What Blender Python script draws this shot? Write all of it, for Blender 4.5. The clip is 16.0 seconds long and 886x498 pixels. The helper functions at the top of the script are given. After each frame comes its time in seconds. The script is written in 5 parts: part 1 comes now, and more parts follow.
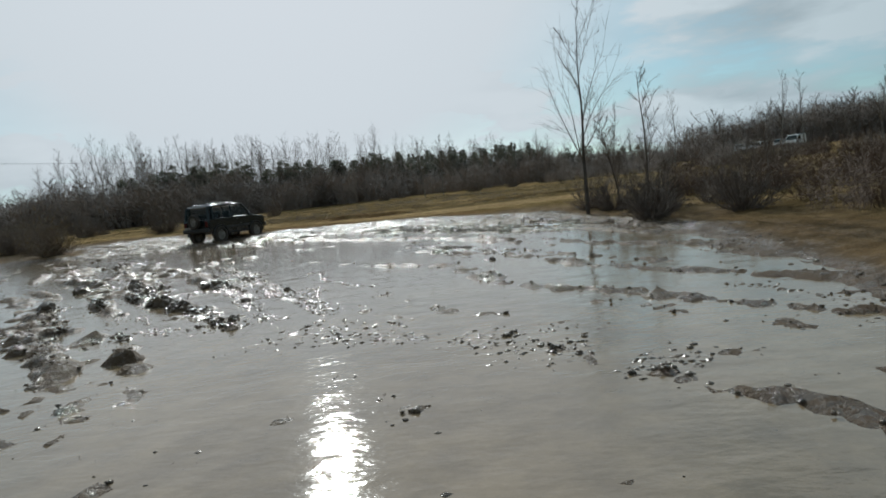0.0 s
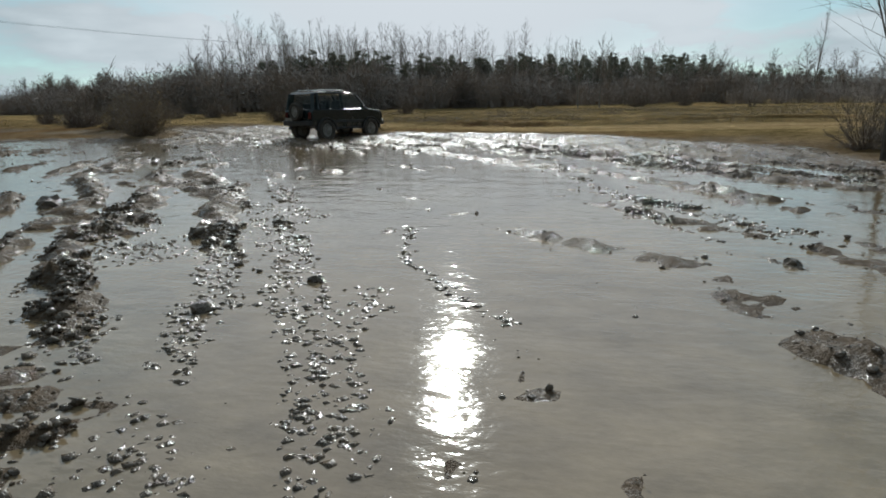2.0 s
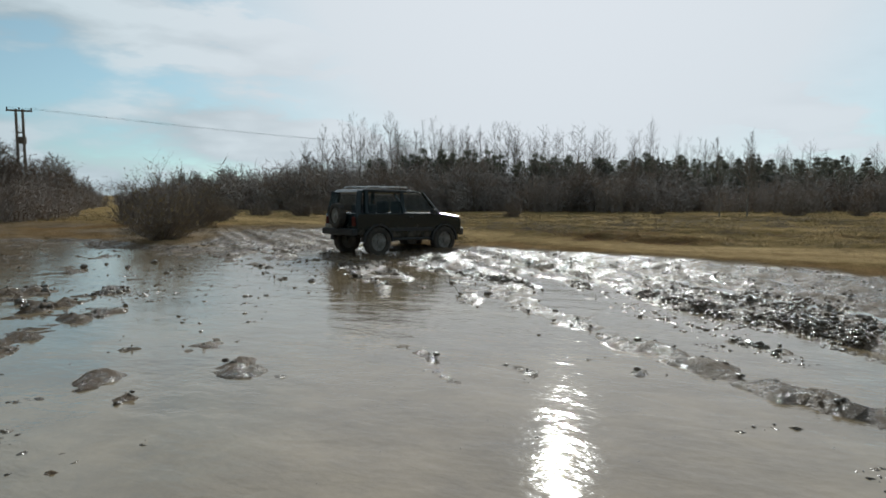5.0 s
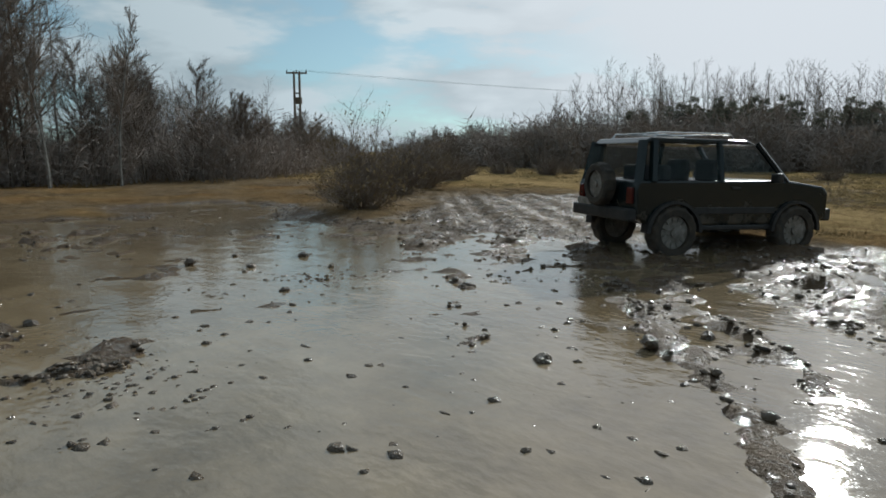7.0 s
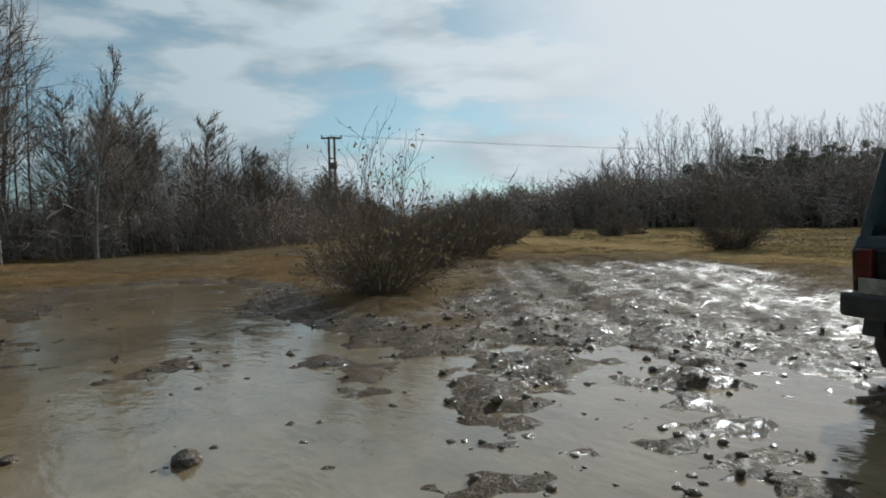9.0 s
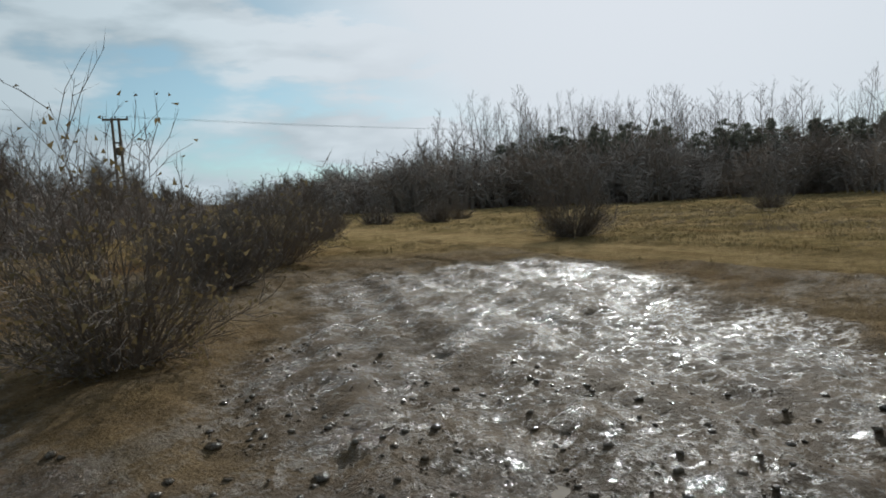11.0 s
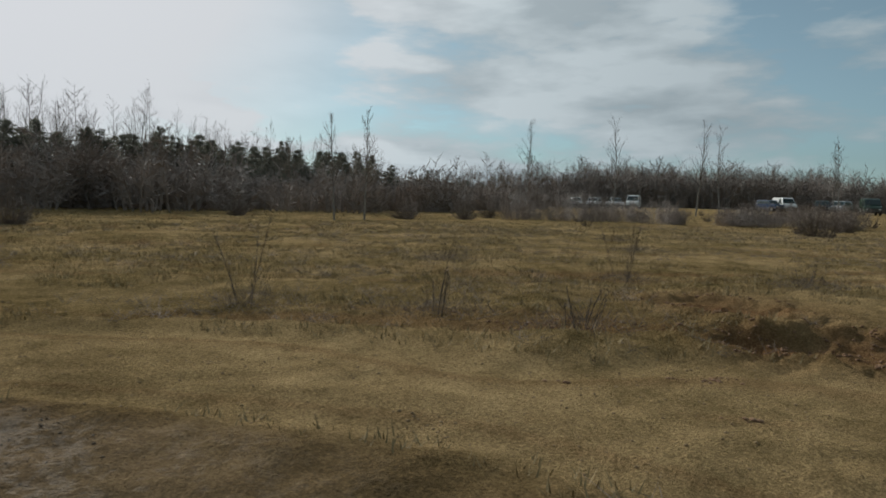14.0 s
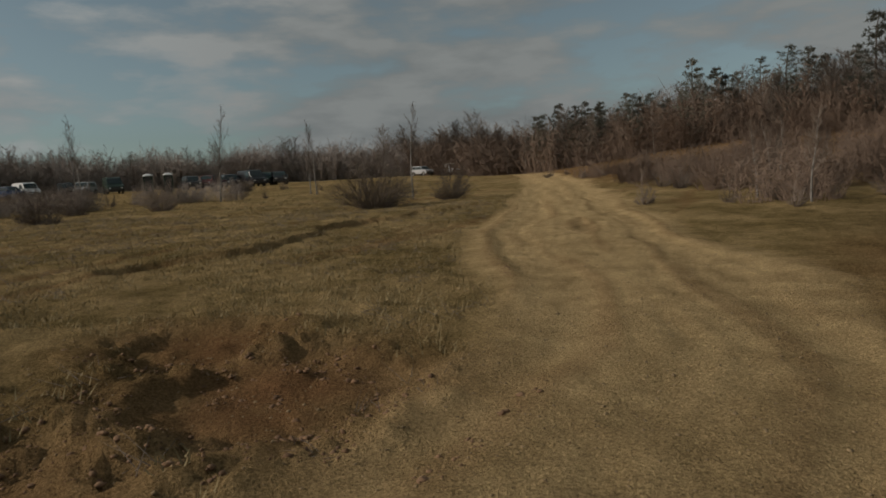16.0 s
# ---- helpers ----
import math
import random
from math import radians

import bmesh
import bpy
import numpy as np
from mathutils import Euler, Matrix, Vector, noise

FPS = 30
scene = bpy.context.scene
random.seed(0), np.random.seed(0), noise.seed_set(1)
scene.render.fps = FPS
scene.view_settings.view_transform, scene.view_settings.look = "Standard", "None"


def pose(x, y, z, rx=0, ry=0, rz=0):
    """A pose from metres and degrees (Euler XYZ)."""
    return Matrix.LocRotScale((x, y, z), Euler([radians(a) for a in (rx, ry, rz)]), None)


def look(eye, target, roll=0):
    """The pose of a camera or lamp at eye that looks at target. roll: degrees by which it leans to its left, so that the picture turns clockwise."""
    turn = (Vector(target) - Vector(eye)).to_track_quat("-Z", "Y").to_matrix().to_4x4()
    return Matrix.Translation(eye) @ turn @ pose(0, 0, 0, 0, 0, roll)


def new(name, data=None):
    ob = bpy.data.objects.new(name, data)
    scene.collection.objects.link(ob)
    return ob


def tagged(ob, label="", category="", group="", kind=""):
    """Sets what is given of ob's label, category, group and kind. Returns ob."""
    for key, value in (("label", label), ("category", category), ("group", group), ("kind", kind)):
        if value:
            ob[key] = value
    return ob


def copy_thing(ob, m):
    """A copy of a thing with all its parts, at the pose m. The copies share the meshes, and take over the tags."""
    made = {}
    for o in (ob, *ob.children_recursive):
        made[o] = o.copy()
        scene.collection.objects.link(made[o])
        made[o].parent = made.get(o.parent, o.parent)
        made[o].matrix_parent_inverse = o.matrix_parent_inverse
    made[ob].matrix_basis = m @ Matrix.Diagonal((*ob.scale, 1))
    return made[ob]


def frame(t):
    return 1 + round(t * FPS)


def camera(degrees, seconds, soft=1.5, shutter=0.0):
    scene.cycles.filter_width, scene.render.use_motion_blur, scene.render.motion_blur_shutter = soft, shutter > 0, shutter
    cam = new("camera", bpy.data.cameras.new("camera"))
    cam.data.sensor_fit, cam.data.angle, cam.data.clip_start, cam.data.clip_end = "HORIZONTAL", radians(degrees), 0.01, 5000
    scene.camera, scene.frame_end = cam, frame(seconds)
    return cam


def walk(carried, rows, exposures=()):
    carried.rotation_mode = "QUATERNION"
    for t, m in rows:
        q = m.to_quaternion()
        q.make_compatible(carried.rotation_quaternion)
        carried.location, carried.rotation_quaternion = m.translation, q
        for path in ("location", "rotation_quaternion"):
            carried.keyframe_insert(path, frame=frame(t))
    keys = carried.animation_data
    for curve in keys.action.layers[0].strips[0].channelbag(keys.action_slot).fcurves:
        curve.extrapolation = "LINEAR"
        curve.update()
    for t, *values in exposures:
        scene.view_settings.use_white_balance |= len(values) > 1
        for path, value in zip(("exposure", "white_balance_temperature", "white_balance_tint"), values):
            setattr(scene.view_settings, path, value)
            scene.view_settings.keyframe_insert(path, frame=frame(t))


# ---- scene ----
cam = camera(69.27, 16.0, soft=1.7)


def eye(x, y, z, yaw, pitch, lean):
    """A camera pose: yaw to the left, pitch up, lean to the right, in degrees."""
    return pose(x, y, z, 0, 0, yaw) @ pose(0, 0, 0, 90 + pitch) @ pose(0, 0, 0, 0, 0, -lean)


PATH = [
    (0, 0.00, 0.00, 1.61, 0.17, -5.96, 6.36),
    (0.5, 0.13, 1.61, 1.59, -0.85, -5.68, 6.10),
    (1, -0.03, 3.27, 1.56, 4.43, -4.85, 2.20),
    (1.5, -0.45, 4.93, 1.61, 9.29, -3.28, -3.11),
    (2, -0.82, 6.77, 1.41, 12.44, -13.28, 1.34),
    (2.5, -1.04, 8.39, 1.23, 13.47, -12.71, 7.10),
    (3, -1.31, 9.68, 1.23, 14.25, -4.63, 10.01),
    (3.2, -1.47, 10.22, 1.24, 13.60, -5.40, 6.80),
    (5.3, -2.39, 15.51, 1.54, 23.30, -4.20, 0.60),
    (5.5, -2.65, 16.14, 1.59, 24.51, -4.39, 1.83),
    (6, -3.57, 17.80, 1.59, 31.18, -3.42, 1.39),
    (6.5, -4.76, 19.34, 1.54, 38.55, -5.18, 1.69),
    (7, -6.03, 20.55, 1.44, 44.40, -8.24, -0.12),
    (7.5, -7.14, 21.59, 1.47, 48.81, -5.46, -0.13),
    (8, -8.42, 22.70, 1.45, 51.10, -7.17, -0.18),
    (8.5, -9.62, 23.74, 1.28, 51.24, -11.83, 0.45),
    (8.7, -9.98, 24.05, 1.24, 50.61, -4.18, -0.35),
    (10.8, -12.61, 26.81, 1.58, 34.03, -4.26, 2.08),
    (11, -12.77, 27.12, 1.58, 31.80, -4.75, 3.36),
    (11.5, -13.05, 27.86, 1.60, 26.82, -5.54, 2.02),
    (12, -13.19, 28.55, 1.58, 20.08, -6.16, 1.96),
    (12.5, -13.22, 29.44, 1.61, 10.02, -5.89, 0.35),
    (13, -13.04, 30.62, 1.52, -3.33, -5.02, -1.68),
    (13.5, -12.41, 31.82, 1.56, -14.15, -1.15, 0.33),
    (14, -11.88, 32.70, 1.53, -26.59, -4.50, -1.74),
    (14.5, -10.89, 33.49, 1.50, -37.20, -7.82, 1.92),
    (15, -9.77, 33.90, 1.54, -54.90, -6.08, -2.11),
    (15.5, -8.66, 34.05, 1.52, -71.48, -7.23, -0.63),
    (16, -7.44, 33.85, 1.47, -86.13, -6.81, 3.17),
]
EXPOSURES = [(0, 0.0, 5780, 3), (5, 0.14, 5830, 4), (8.5, 0.12, 5800, 4), (12.5, 0.15, 5900, 6), (14, 0.0, 6050, 7), (15, -0.28, 6300, 9), (16, -0.54, 6750, 12)]
walk(cam, [(t, eye(*p)) for t, *p in PATH], EXPOSURES)

# ---- world and sun ----
SUN_AZ, SUN_EL = radians(-12), radians(25)
SUN_DIR = Vector((math.sin(SUN_AZ) * math.cos(SUN_EL), math.cos(SUN_AZ) * math.cos(SUN_EL), math.sin(SUN_EL)))


def build_world():
    w = bpy.data.worlds.new("sky")
    scene.world = w
    w.use_nodes = True
    nt = w.node_tree
    nt.nodes.clear()
    N, L = nt.nodes.new, nt.links.new
    out, bg = N("ShaderNodeOutputWorld"), N("ShaderNodeBackground")
    sky = N("ShaderNodeTexSky")
    sky.sky_type, sky.sun_disc = "NISHITA", False
    sky.sun_elevation, sky.sun_rotation = SUN_EL, SUN_AZ
    sky.dust_density, sky.air_density, sky.ozone_density = 0.6, 1.0, 3.0
    co = N("ShaderNodeTexCoord")
    # clouds: flattened noise on a dome
    mp = N("ShaderNodeMapping")
    mp.inputs["Scale"].default_value = (1.5, 1.5, 5.2)
    n1 = N("ShaderNodeTexNoise")
    n1.inputs["Scale"].default_value, n1.inputs["Detail"].default_value, n1.inputs["Roughness"].default_value = 2.1, 9, 0.55
    r1 = N("ShaderNodeValToRGB")
    r1.color_ramp.elements[0].position, r1.color_ramp.elements[1].position = 0.41, 0.53
    n2 = N("ShaderNodeTexNoise")
    n2.inputs["Scale"].default_value, n2.inputs["Detail"].default_value = 4.2, 8
    # thin cloud glows round the sun
    dot = N("ShaderNodeVectorMath")
    dot.operation = "DOT_PRODUCT"
    dot.inputs[1].default_value = SUN_DIR
    r2 = N("ShaderNodeValToRGB")
    cr = r2.color_ramp
    cr.elements[0].position, cr.elements[0].color = 0.05, (0.27, 0.30, 0.305, 1)
    cr.elements[1].position, cr.elements[1].color = 0.99, (0.715, 0.69, 0.685, 1)
    for p, c in ((0.50, (0.40, 0.44, 0.45)), (0.76, (0.53, 0.565, 0.57)), (0.89, (0.65, 0.645, 0.64))):
        e = cr.elements.new(p)
        e.color = (*c, 1)
    shade = N("ShaderNodeMix")
    shade.data_type, shade.blend_type = "RGBA", "MULTIPLY"
    shade.inputs[0].default_value = 1.0
    dim = N("ShaderNodeMix")
    dim.data_type, dim.blend_type = "RGBA", "MULTIPLY"
    dim.inputs[0].default_value = 1.0
    dim.inputs[7].default_value = (0.060, 0.074, 0.0735, 1)
    cap = N("ShaderNodeMix")
    cap.data_type, cap.blend_type = "RGBA", "MIX"
    mixf = N("ShaderNodeMath")
    mixf.operation = "MAXIMUM"
    r3 = N("ShaderNodeValToRGB")
    r3.color_ramp.elements[0].position, r3.color_ramp.elements[1].position = 0.80, 0.93
    L(co.outputs["Generated"], mp.inputs[0])
    L(mp.outputs[0], n1.inputs["Vector"])
    L(mp.outputs[0], n2.inputs["Vector"])
    L(n1.outputs["Fac"], r1.inputs[0])
    L(co.outputs["Generated"], dot.inputs[0])
    L(dot.outputs["Value"], r2.inputs[0])
    L(dot.outputs["Value"], r3.inputs[0])
    L(r2.outputs[0], shade.inputs[6])
    # grey bellies of the clouds, least where the sun shines through
    r4 = N("ShaderNodeValToRGB")
    r4.color_ramp.elements[0].position, r4.color_ramp.elements[0].color = 0.38, (0.74, 0.76, 0.77, 1)
    r4.color_ramp.elements[1].position, r4.color_ramp.elements[1].color = 0.60, (1.08, 1.07, 1.06, 1)
    belly = N("ShaderNodeMix")
    belly.data_type = "RGBA"
    belly.inputs[7].default_value = (1, 1, 1, 1)
    L(n2.outputs["Fac"], r4.inputs[0])
    L(r3.outputs[0], belly.inputs[0])
    L(r4.outputs[0], belly.inputs[6])
    L(belly.outputs[2], shade.inputs[7])
    pale = N("ShaderNodeHueSaturation")
    pale.inputs["Saturation"].default_value = 0.45
    L(sky.outputs[0], pale.inputs["Color"])
    L(pale.outputs[0], dim.inputs[6])
    L(r1.outputs[0], mixf.inputs[0])
    L(r3.outputs[0], mixf.inputs[1])
    L(mixf.outputs[0], cap.inputs[0])
    L(dim.outputs[2], cap.inputs[6])
    L(shade.outputs[2], cap.inputs[7])
    L(cap.outputs[2], bg.inputs[0])
    bg.inputs[1].default_value = 1.0
    L(bg.outputs[0], out.inputs[0])


build_world()
sun = new("sun", bpy.data.lights.new("sun", "SUN"))
sun.data.energy, sun.data.angle, sun.data.color = 3.4, radians(1.2), (1.0, 0.93, 0.83)
sun.matrix_world = look(SUN_DIR * 50, (0, 0, 0))

# ---- materials ----


def mat_base(name):
    m = bpy.data.materials.new(name)
    m.use_nodes = True
    nt = m.node_tree
    return m, nt, nt.nodes["Principled BSDF"]


def ramp(nt, a, b, pa=0.3, pb=0.7):
    r = nt.nodes.new("ShaderNodeValToRGB")
    r.color_ramp.elements[0].color, r.color_ramp.elements[1].color = (*a, 1), (*b, 1)
    r.color_ramp.elements[0].position, r.color_ramp.elements[1].position = pa, pb
    return r


def noise_node(nt, scale, detail=4, rough=0.55, coord=None):
    n = nt.nodes.new("ShaderNodeTexNoise")
    n.inputs["Scale"].default_value, n.inputs["Detail"].default_value, n.inputs["Roughness"].default_value = scale, detail, rough
    if coord:
        nt.links.new(coord, n.inputs["Vector"])
    return n


def bump(nt, bsdf, height, strength, dist, prev=None):
    b = nt.nodes.new("ShaderNodeBump")
    b.inputs["Strength"].default_value, b.inputs["Distance"].default_value = strength, dist
    nt.links.new(height, b.inputs["Height"])
    if prev:
        nt.links.new(prev.outputs[0], b.inputs["Normal"])
    nt.links.new(b.outputs[0], bsdf.inputs["Normal"])
    return b


def simple(name, a, b, scale=8.0, rough=0.7, metal=0.0, bump_s=0.3, bump_d=0.01, vary=0.0, detail=5):
    """A surface that varies between two colours, with fine relief; vary: how far single pieces differ."""
    m, nt, p = mat_base(name)
    co = nt.nodes.new("ShaderNodeTexCoord")
    n = noise_node(nt, scale, detail, 0.6, co.outputs["Object"])
    r = ramp(nt, a, b)
    nt.links.new(n.outputs["Fac"], r.inputs[0])
    col = r.outputs[0]
    if vary:
        oi = nt.nodes.new("ShaderNodeObjectInfo")
        mr = nt.nodes.new("ShaderNodeMapRange")
        mr.inputs["To Min"].default_value, mr.inputs["To Max"].default_value = 1 - vary, 1 + vary
        nt.links.new(oi.outputs["Random"], mr.inputs["Value"])
        hv = nt.nodes.new("ShaderNodeHueSaturation")
        nt.links.new(mr.outputs[0], hv.inputs["Value"])
        nt.links.new(col, hv.inputs["Color"])
        col = hv.outputs[0]
    nt.links.new(col, p.inputs["Base Color"])
    p.inputs["Roughness"].default_value, p.inputs["Metallic"].default_value = rough, metal
    if bump_s:
        n2 = noise_node(nt, scale * 6, 3, 0.6, co.outputs["Object"])
        bump(nt, p, n2.outputs["Fac"], bump_s, bump_d)
    return m


def ground_material():
    m, nt, p = mat_base("ground_soil")
    N, L = nt.nodes.new, nt.links.new
    geo = N("ShaderNodeNewGeometry")
    pos = geo.outputs["Position"]

    def attr(name):
        a = N("ShaderNodeAttribute")
        a.attribute_name = name
        return a.outputs["Fac"]

    def mix(f, a, b):
        x = N("ShaderNodeMix")
        x.data_type = "RGBA"
        for sock, val in ((x.inputs[0], f), (x.inputs[6], a), (x.inputs[7], b)):
            if isinstance(val, (tuple, float)):
                sock.default_value = (*val, 1) if isinstance(val, tuple) else val
            else:
                L(val, sock)
        return x.outputs[2]

    def math_node(op, a, b):
        x = N("ShaderNodeMath")
        x.operation, x.use_clamp = op, True
        for sock, val in zip(x.inputs, (a, b)):
            if isinstance(val, (float, int)):
                sock.default_value = val
            else:
                L(val, sock)
        return x.outputs[0]

    big = noise_node(nt, 0.35, 5, 0.6, pos).outputs["Fac"]
    mid = noise_node(nt, 2.2, 6, 0.65, pos).outputs["Fac"]
    fine = noise_node(nt, 25.0, 5, 0.72, pos).outputs["Fac"]
    grit = noise_node(nt, 62.0, 4, 0.65, pos).outputs["Fac"]
    rs = ramp(nt, (0.36, 0.25, 0.116), (0.64, 0.465, 0.235), 0.35, 0.68)
    L(mid, rs.inputs[0])
    sand = mix(0.35, rs.outputs[0], mix(fine, (0.16, 0.105, 0.052), (0.60, 0.45, 0.26)))
    rg = ramp(nt, (0.062, 0.046, 0.020), (0.29, 0.203, 0.092), 0.36, 0.62)
    L(fine, rg.inputs[0])
    rg2 = ramp(nt, (0.11, 0.088, 0.036), (0.32, 0.228, 0.106), 0.38, 0.62)
    L(mid, rg2.inputs[0])
    turf = mix(0.5, rg.outputs[0], rg2.outputs[0])
    rm = ramp(nt, (0.050, 0.035, 0.021), (0.145, 0.10, 0.06), 0.35, 0.7)
    L(mid, rm.inputs[0])
    mud = mix(0.3, rm.outputs[0], mix(fine, (0.035, 0.023, 0.013), (0.17, 0.115, 0.068)))
    rb = ramp(nt, (0, 0, 0), (1, 1, 1), 0.44, 0.58)
    L(big, rb.inputs[0])
    dry = mix(math_node("MULTIPLY", rb.outputs[0], 0.4), turf, sand)
    dry = mix(attr("track"), dry, sand)
    dry = mix(attr("dig"), dry, mix(fine, (0.07, 0.036, 0.017), (0.30, 0.165, 0.08)))
    # crumbs and dead blades, light and dark, at the size of a finger
    speck = ramp(nt, (0.58, 0.57, 0.55), (1.42, 1.41, 1.39), 0.36, 0.62)
    L(noise_node(nt, 48.0, 5, 0.75, pos).outputs["Fac"], speck.inputs[0])
    grain = N("ShaderNodeMix")
    grain.data_type, grain.blend_type = "RGBA", "MULTIPLY"
    grain.inputs[0].default_value = 0.85
    L(dry, grain.inputs[6])
    L(speck.outputs[0], grain.inputs[7])
    dry = grain.outputs[2]
    wet = attr("wet")
    L(mix(wet, dry, mud), p.inputs["Base Color"])
    # a film of water that lies in streaks along the wheel ruts
    lie = N("ShaderNodeMapping")
    lie.inputs["Rotation"].default_value, lie.inputs["Scale"].default_value = (0, 0, -0.82), (2.6, 0.55, 1.0)
    L(pos, lie.inputs[0])
    streaks = noise_node(nt, 1.0, 4, 0.55, lie.outputs[0]).outputs["Fac"]
    film = noise_node(nt, 13.0, 5, 0.7, pos).outputs["Fac"]
    both = N("ShaderNodeMath")
    both.operation = "MULTIPLY_ADD"
    both.inputs[1].default_value = 0.62
    L(film, both.inputs[0])
    L(math_node("MULTIPLY", streaks, 0.38), both.inputs[2])
    film = both.outputs[0]
    rf = ramp(nt, (0, 0, 0), (1, 1, 1), 0.49, 0.56)
    L(film, rf.inputs[0])
    film = rf.outputs[0]
    rr = ramp(nt, (0.58, 0.58, 0.58), (0.10, 0.10, 0.10), 0.0, 1.0)
    L(film, rr.inputs[0])
    soaked = math_node("MULTIPLY", wet, math_node("MULTIPLY", wet, wet))
    L(mix(soaked, (0.95, 0.95, 0.95), rr.outputs[0]), p.inputs["Roughness"])
    L(math_node("MULTIPLY", soaked, math_node("ADD", math_node("MULTIPLY", film, 0.42), 0.08)), p.inputs["Specular IOR Level"])
    b1 = bump(nt, p, mid, 0.35, 0.06)
    b2 = bump(nt, p, fine, 0.9, 0.05, b1)
    slick = ramp(nt, (0.95, 0.95, 0.95), (0.85, 0.85, 0.85), 0.3, 0.9)
    L(wet, slick.inputs[0])
    L(slick.outputs[0], b2.inputs["Strength"])
    b3 = bump(nt, p, grit, 0.95, 0.020, b2)
    still = ramp(nt, (0.95, 0.95, 0.95), (0.22, 0.22, 0.22), 0.3, 0.9)
    L(wet, still.inputs[0])
    L(still.outputs[0], b3.inputs["Strength"])
    return m


def water_material():
    m, nt, p = mat_base("muddy_water")
    N, L = nt.nodes.new, nt.links.new
    geo = N("ShaderNodeNewGeometry")
    n = noise_node(nt, 0.5, 4, 0.5, geo.outputs["Position"])
    murk = noise_node(nt, 2.4, 6, 0.7, geo.outputs["Position"])
    both = N("ShaderNodeMath")
    both.operation = "MULTIPLY_ADD"
    both.inputs[1].default_value = 0.55
    L(murk.outputs["Fac"], both.inputs[0])
    half = N("ShaderNodeMath")
    half.operation = "MULTIPLY"
    half.inputs[1].default_value = 0.45
    L(n.outputs["Fac"], half.inputs[0])
    L(half.outputs[0], both.inputs[2])
    r = ramp(nt, (0.135, 0.10, 0.058), (0.255, 0.193, 0.115), 0.36, 0.62)
    L(both.outputs[0], r.inputs[0])
    L(r.outputs[0], p.inputs["Base Color"])
    p.inputs["Roughness"].default_value, p.inputs["IOR"].default_value = 0.05, 1.85
    mp = N("ShaderNodeMapping")
    mp.inputs["Scale"].default_value = (1.0, 1.7, 1.0)
    mp.inputs["Rotation"].default_value = (0, 0, 0.2)
    L(geo.outputs["Position"], mp.inputs[0])
    w1 = noise_node(nt, 1.5, 3, 0.5, mp.outputs[0])
    w2 = noise_node(nt, 9.0, 3, 0.5, mp.outputs[0])
    w3 = noise_node(nt, 26.0, 2, 0.5, mp.outputs[0])
    b1 = bump(nt, p, w1.outputs["Fac"], 0.28, 0.055)
    b2 = bump(nt, p, w2.outputs["Fac"], 0.22, 0.015, b1)
    bump(nt, p, w3.outputs["Fac"], 0.10, 0.007, b2)
    return m


M_GROUND, M_WATER = ground_material(), water_material()
M_MUD = simple("wet_mud", (0.05, 0.036, 0.023), (0.135, 0.096, 0.06), 6, 0.22, 0, 0.8, 0.03)
M_BARK = simple("dark_bark", (0.06, 0.047, 0.036), (0.15, 0.12, 0.095), 9, 0.85, 0, 0.6, 0.02, 0.25)
M_TWIG = simple("bare_twigs", (0.098, 0.076, 0.058), (0.205, 0.16, 0.125), 3, 0.8, 0, 0, 0, 0.25)
M_BIRCH = simple("birch_bark", (0.08, 0.07, 0.06), (0.36, 0.335, 0.30), 5, 0.7, 0, 0.4, 0.01, 0.15)
# needle colour lightened: the sunward haze is put into it
M_NEEDLE = simple("pine_needles", (0.088, 0.088, 0.068), (0.16, 0.157, 0.12), 2, 0.7, 0, 0, 0, 0.3)
# greyer and lighter than M_HILL: glare haze is put into the colour
M_BRUSH_HAZED = simple("brushwood", (0.19, 0.158, 0.135), (0.35, 0.295, 0.255), 0.4, 0.85, 0, 0)
M_DRYLEAF = simple("withered_leaves", (0.12, 0.085, 0.04), (0.26, 0.20, 0.10), 3, 0.8, 0, 0, 0, 0.2)

def needle_light(m):
    """Needles let some light through."""
    nt = m.node_tree
    p, out = nt.nodes["Principled BSDF"], nt.nodes["Material Output"]
    tr, mx = nt.nodes.new("ShaderNodeBsdfTranslucent"), nt.nodes.new("ShaderNodeMixShader")
    nt.links.new(p.inputs["Base Color"].links[0].from_socket, tr.inputs["Color"])
    mx.inputs[0].default_value = 0.5
    nt.links.new(p.outputs[0], mx.inputs[1])
    nt.links.new(tr.outputs[0], mx.inputs[2])
    nt.links.new(mx.outputs[0], out.inputs["Surface"])


needle_light(M_NEEDLE)
needle_light(M_DRYLEAF)

# ---- small tools ----


def mesh_from(name, verts, faces, mat, smooth=False):
    me = bpy.data.meshes.new(name)
    me.from_pydata([tuple(v) for v in verts], [], faces)
    me.materials.append(mat)
    if smooth:
        me.polygons.foreach_set("use_smooth", [True] * len(me.polygons))
    me.update()
    return me


def tri_mesh(name, v, f, mat, round_off=False):
    me = bpy.data.meshes.new(name)
    me.vertices.add(len(v))
    me.vertices.foreach_set("co", v.astype(np.float32).ravel())
    me.loops.add(f.size)
    me.loops.foreach_set("vertex_index", f.astype(np.int32).ravel())
    me.polygons.add(len(f))
    me.polygons.foreach_set("loop_start", np.arange(0, f.size, 3, dtype=np.int32))
    if round_off:
        me.polygons.foreach_set("use_smooth", np.ones(len(f), bool))
    me.update(calc_edges=True)
    me.materials.append(mat)
    return me


def child(name, me, parent, label=""):
    ob = new(name, me)
    ob.parent = parent
    if label:
        tagged(ob, label)
    return ob


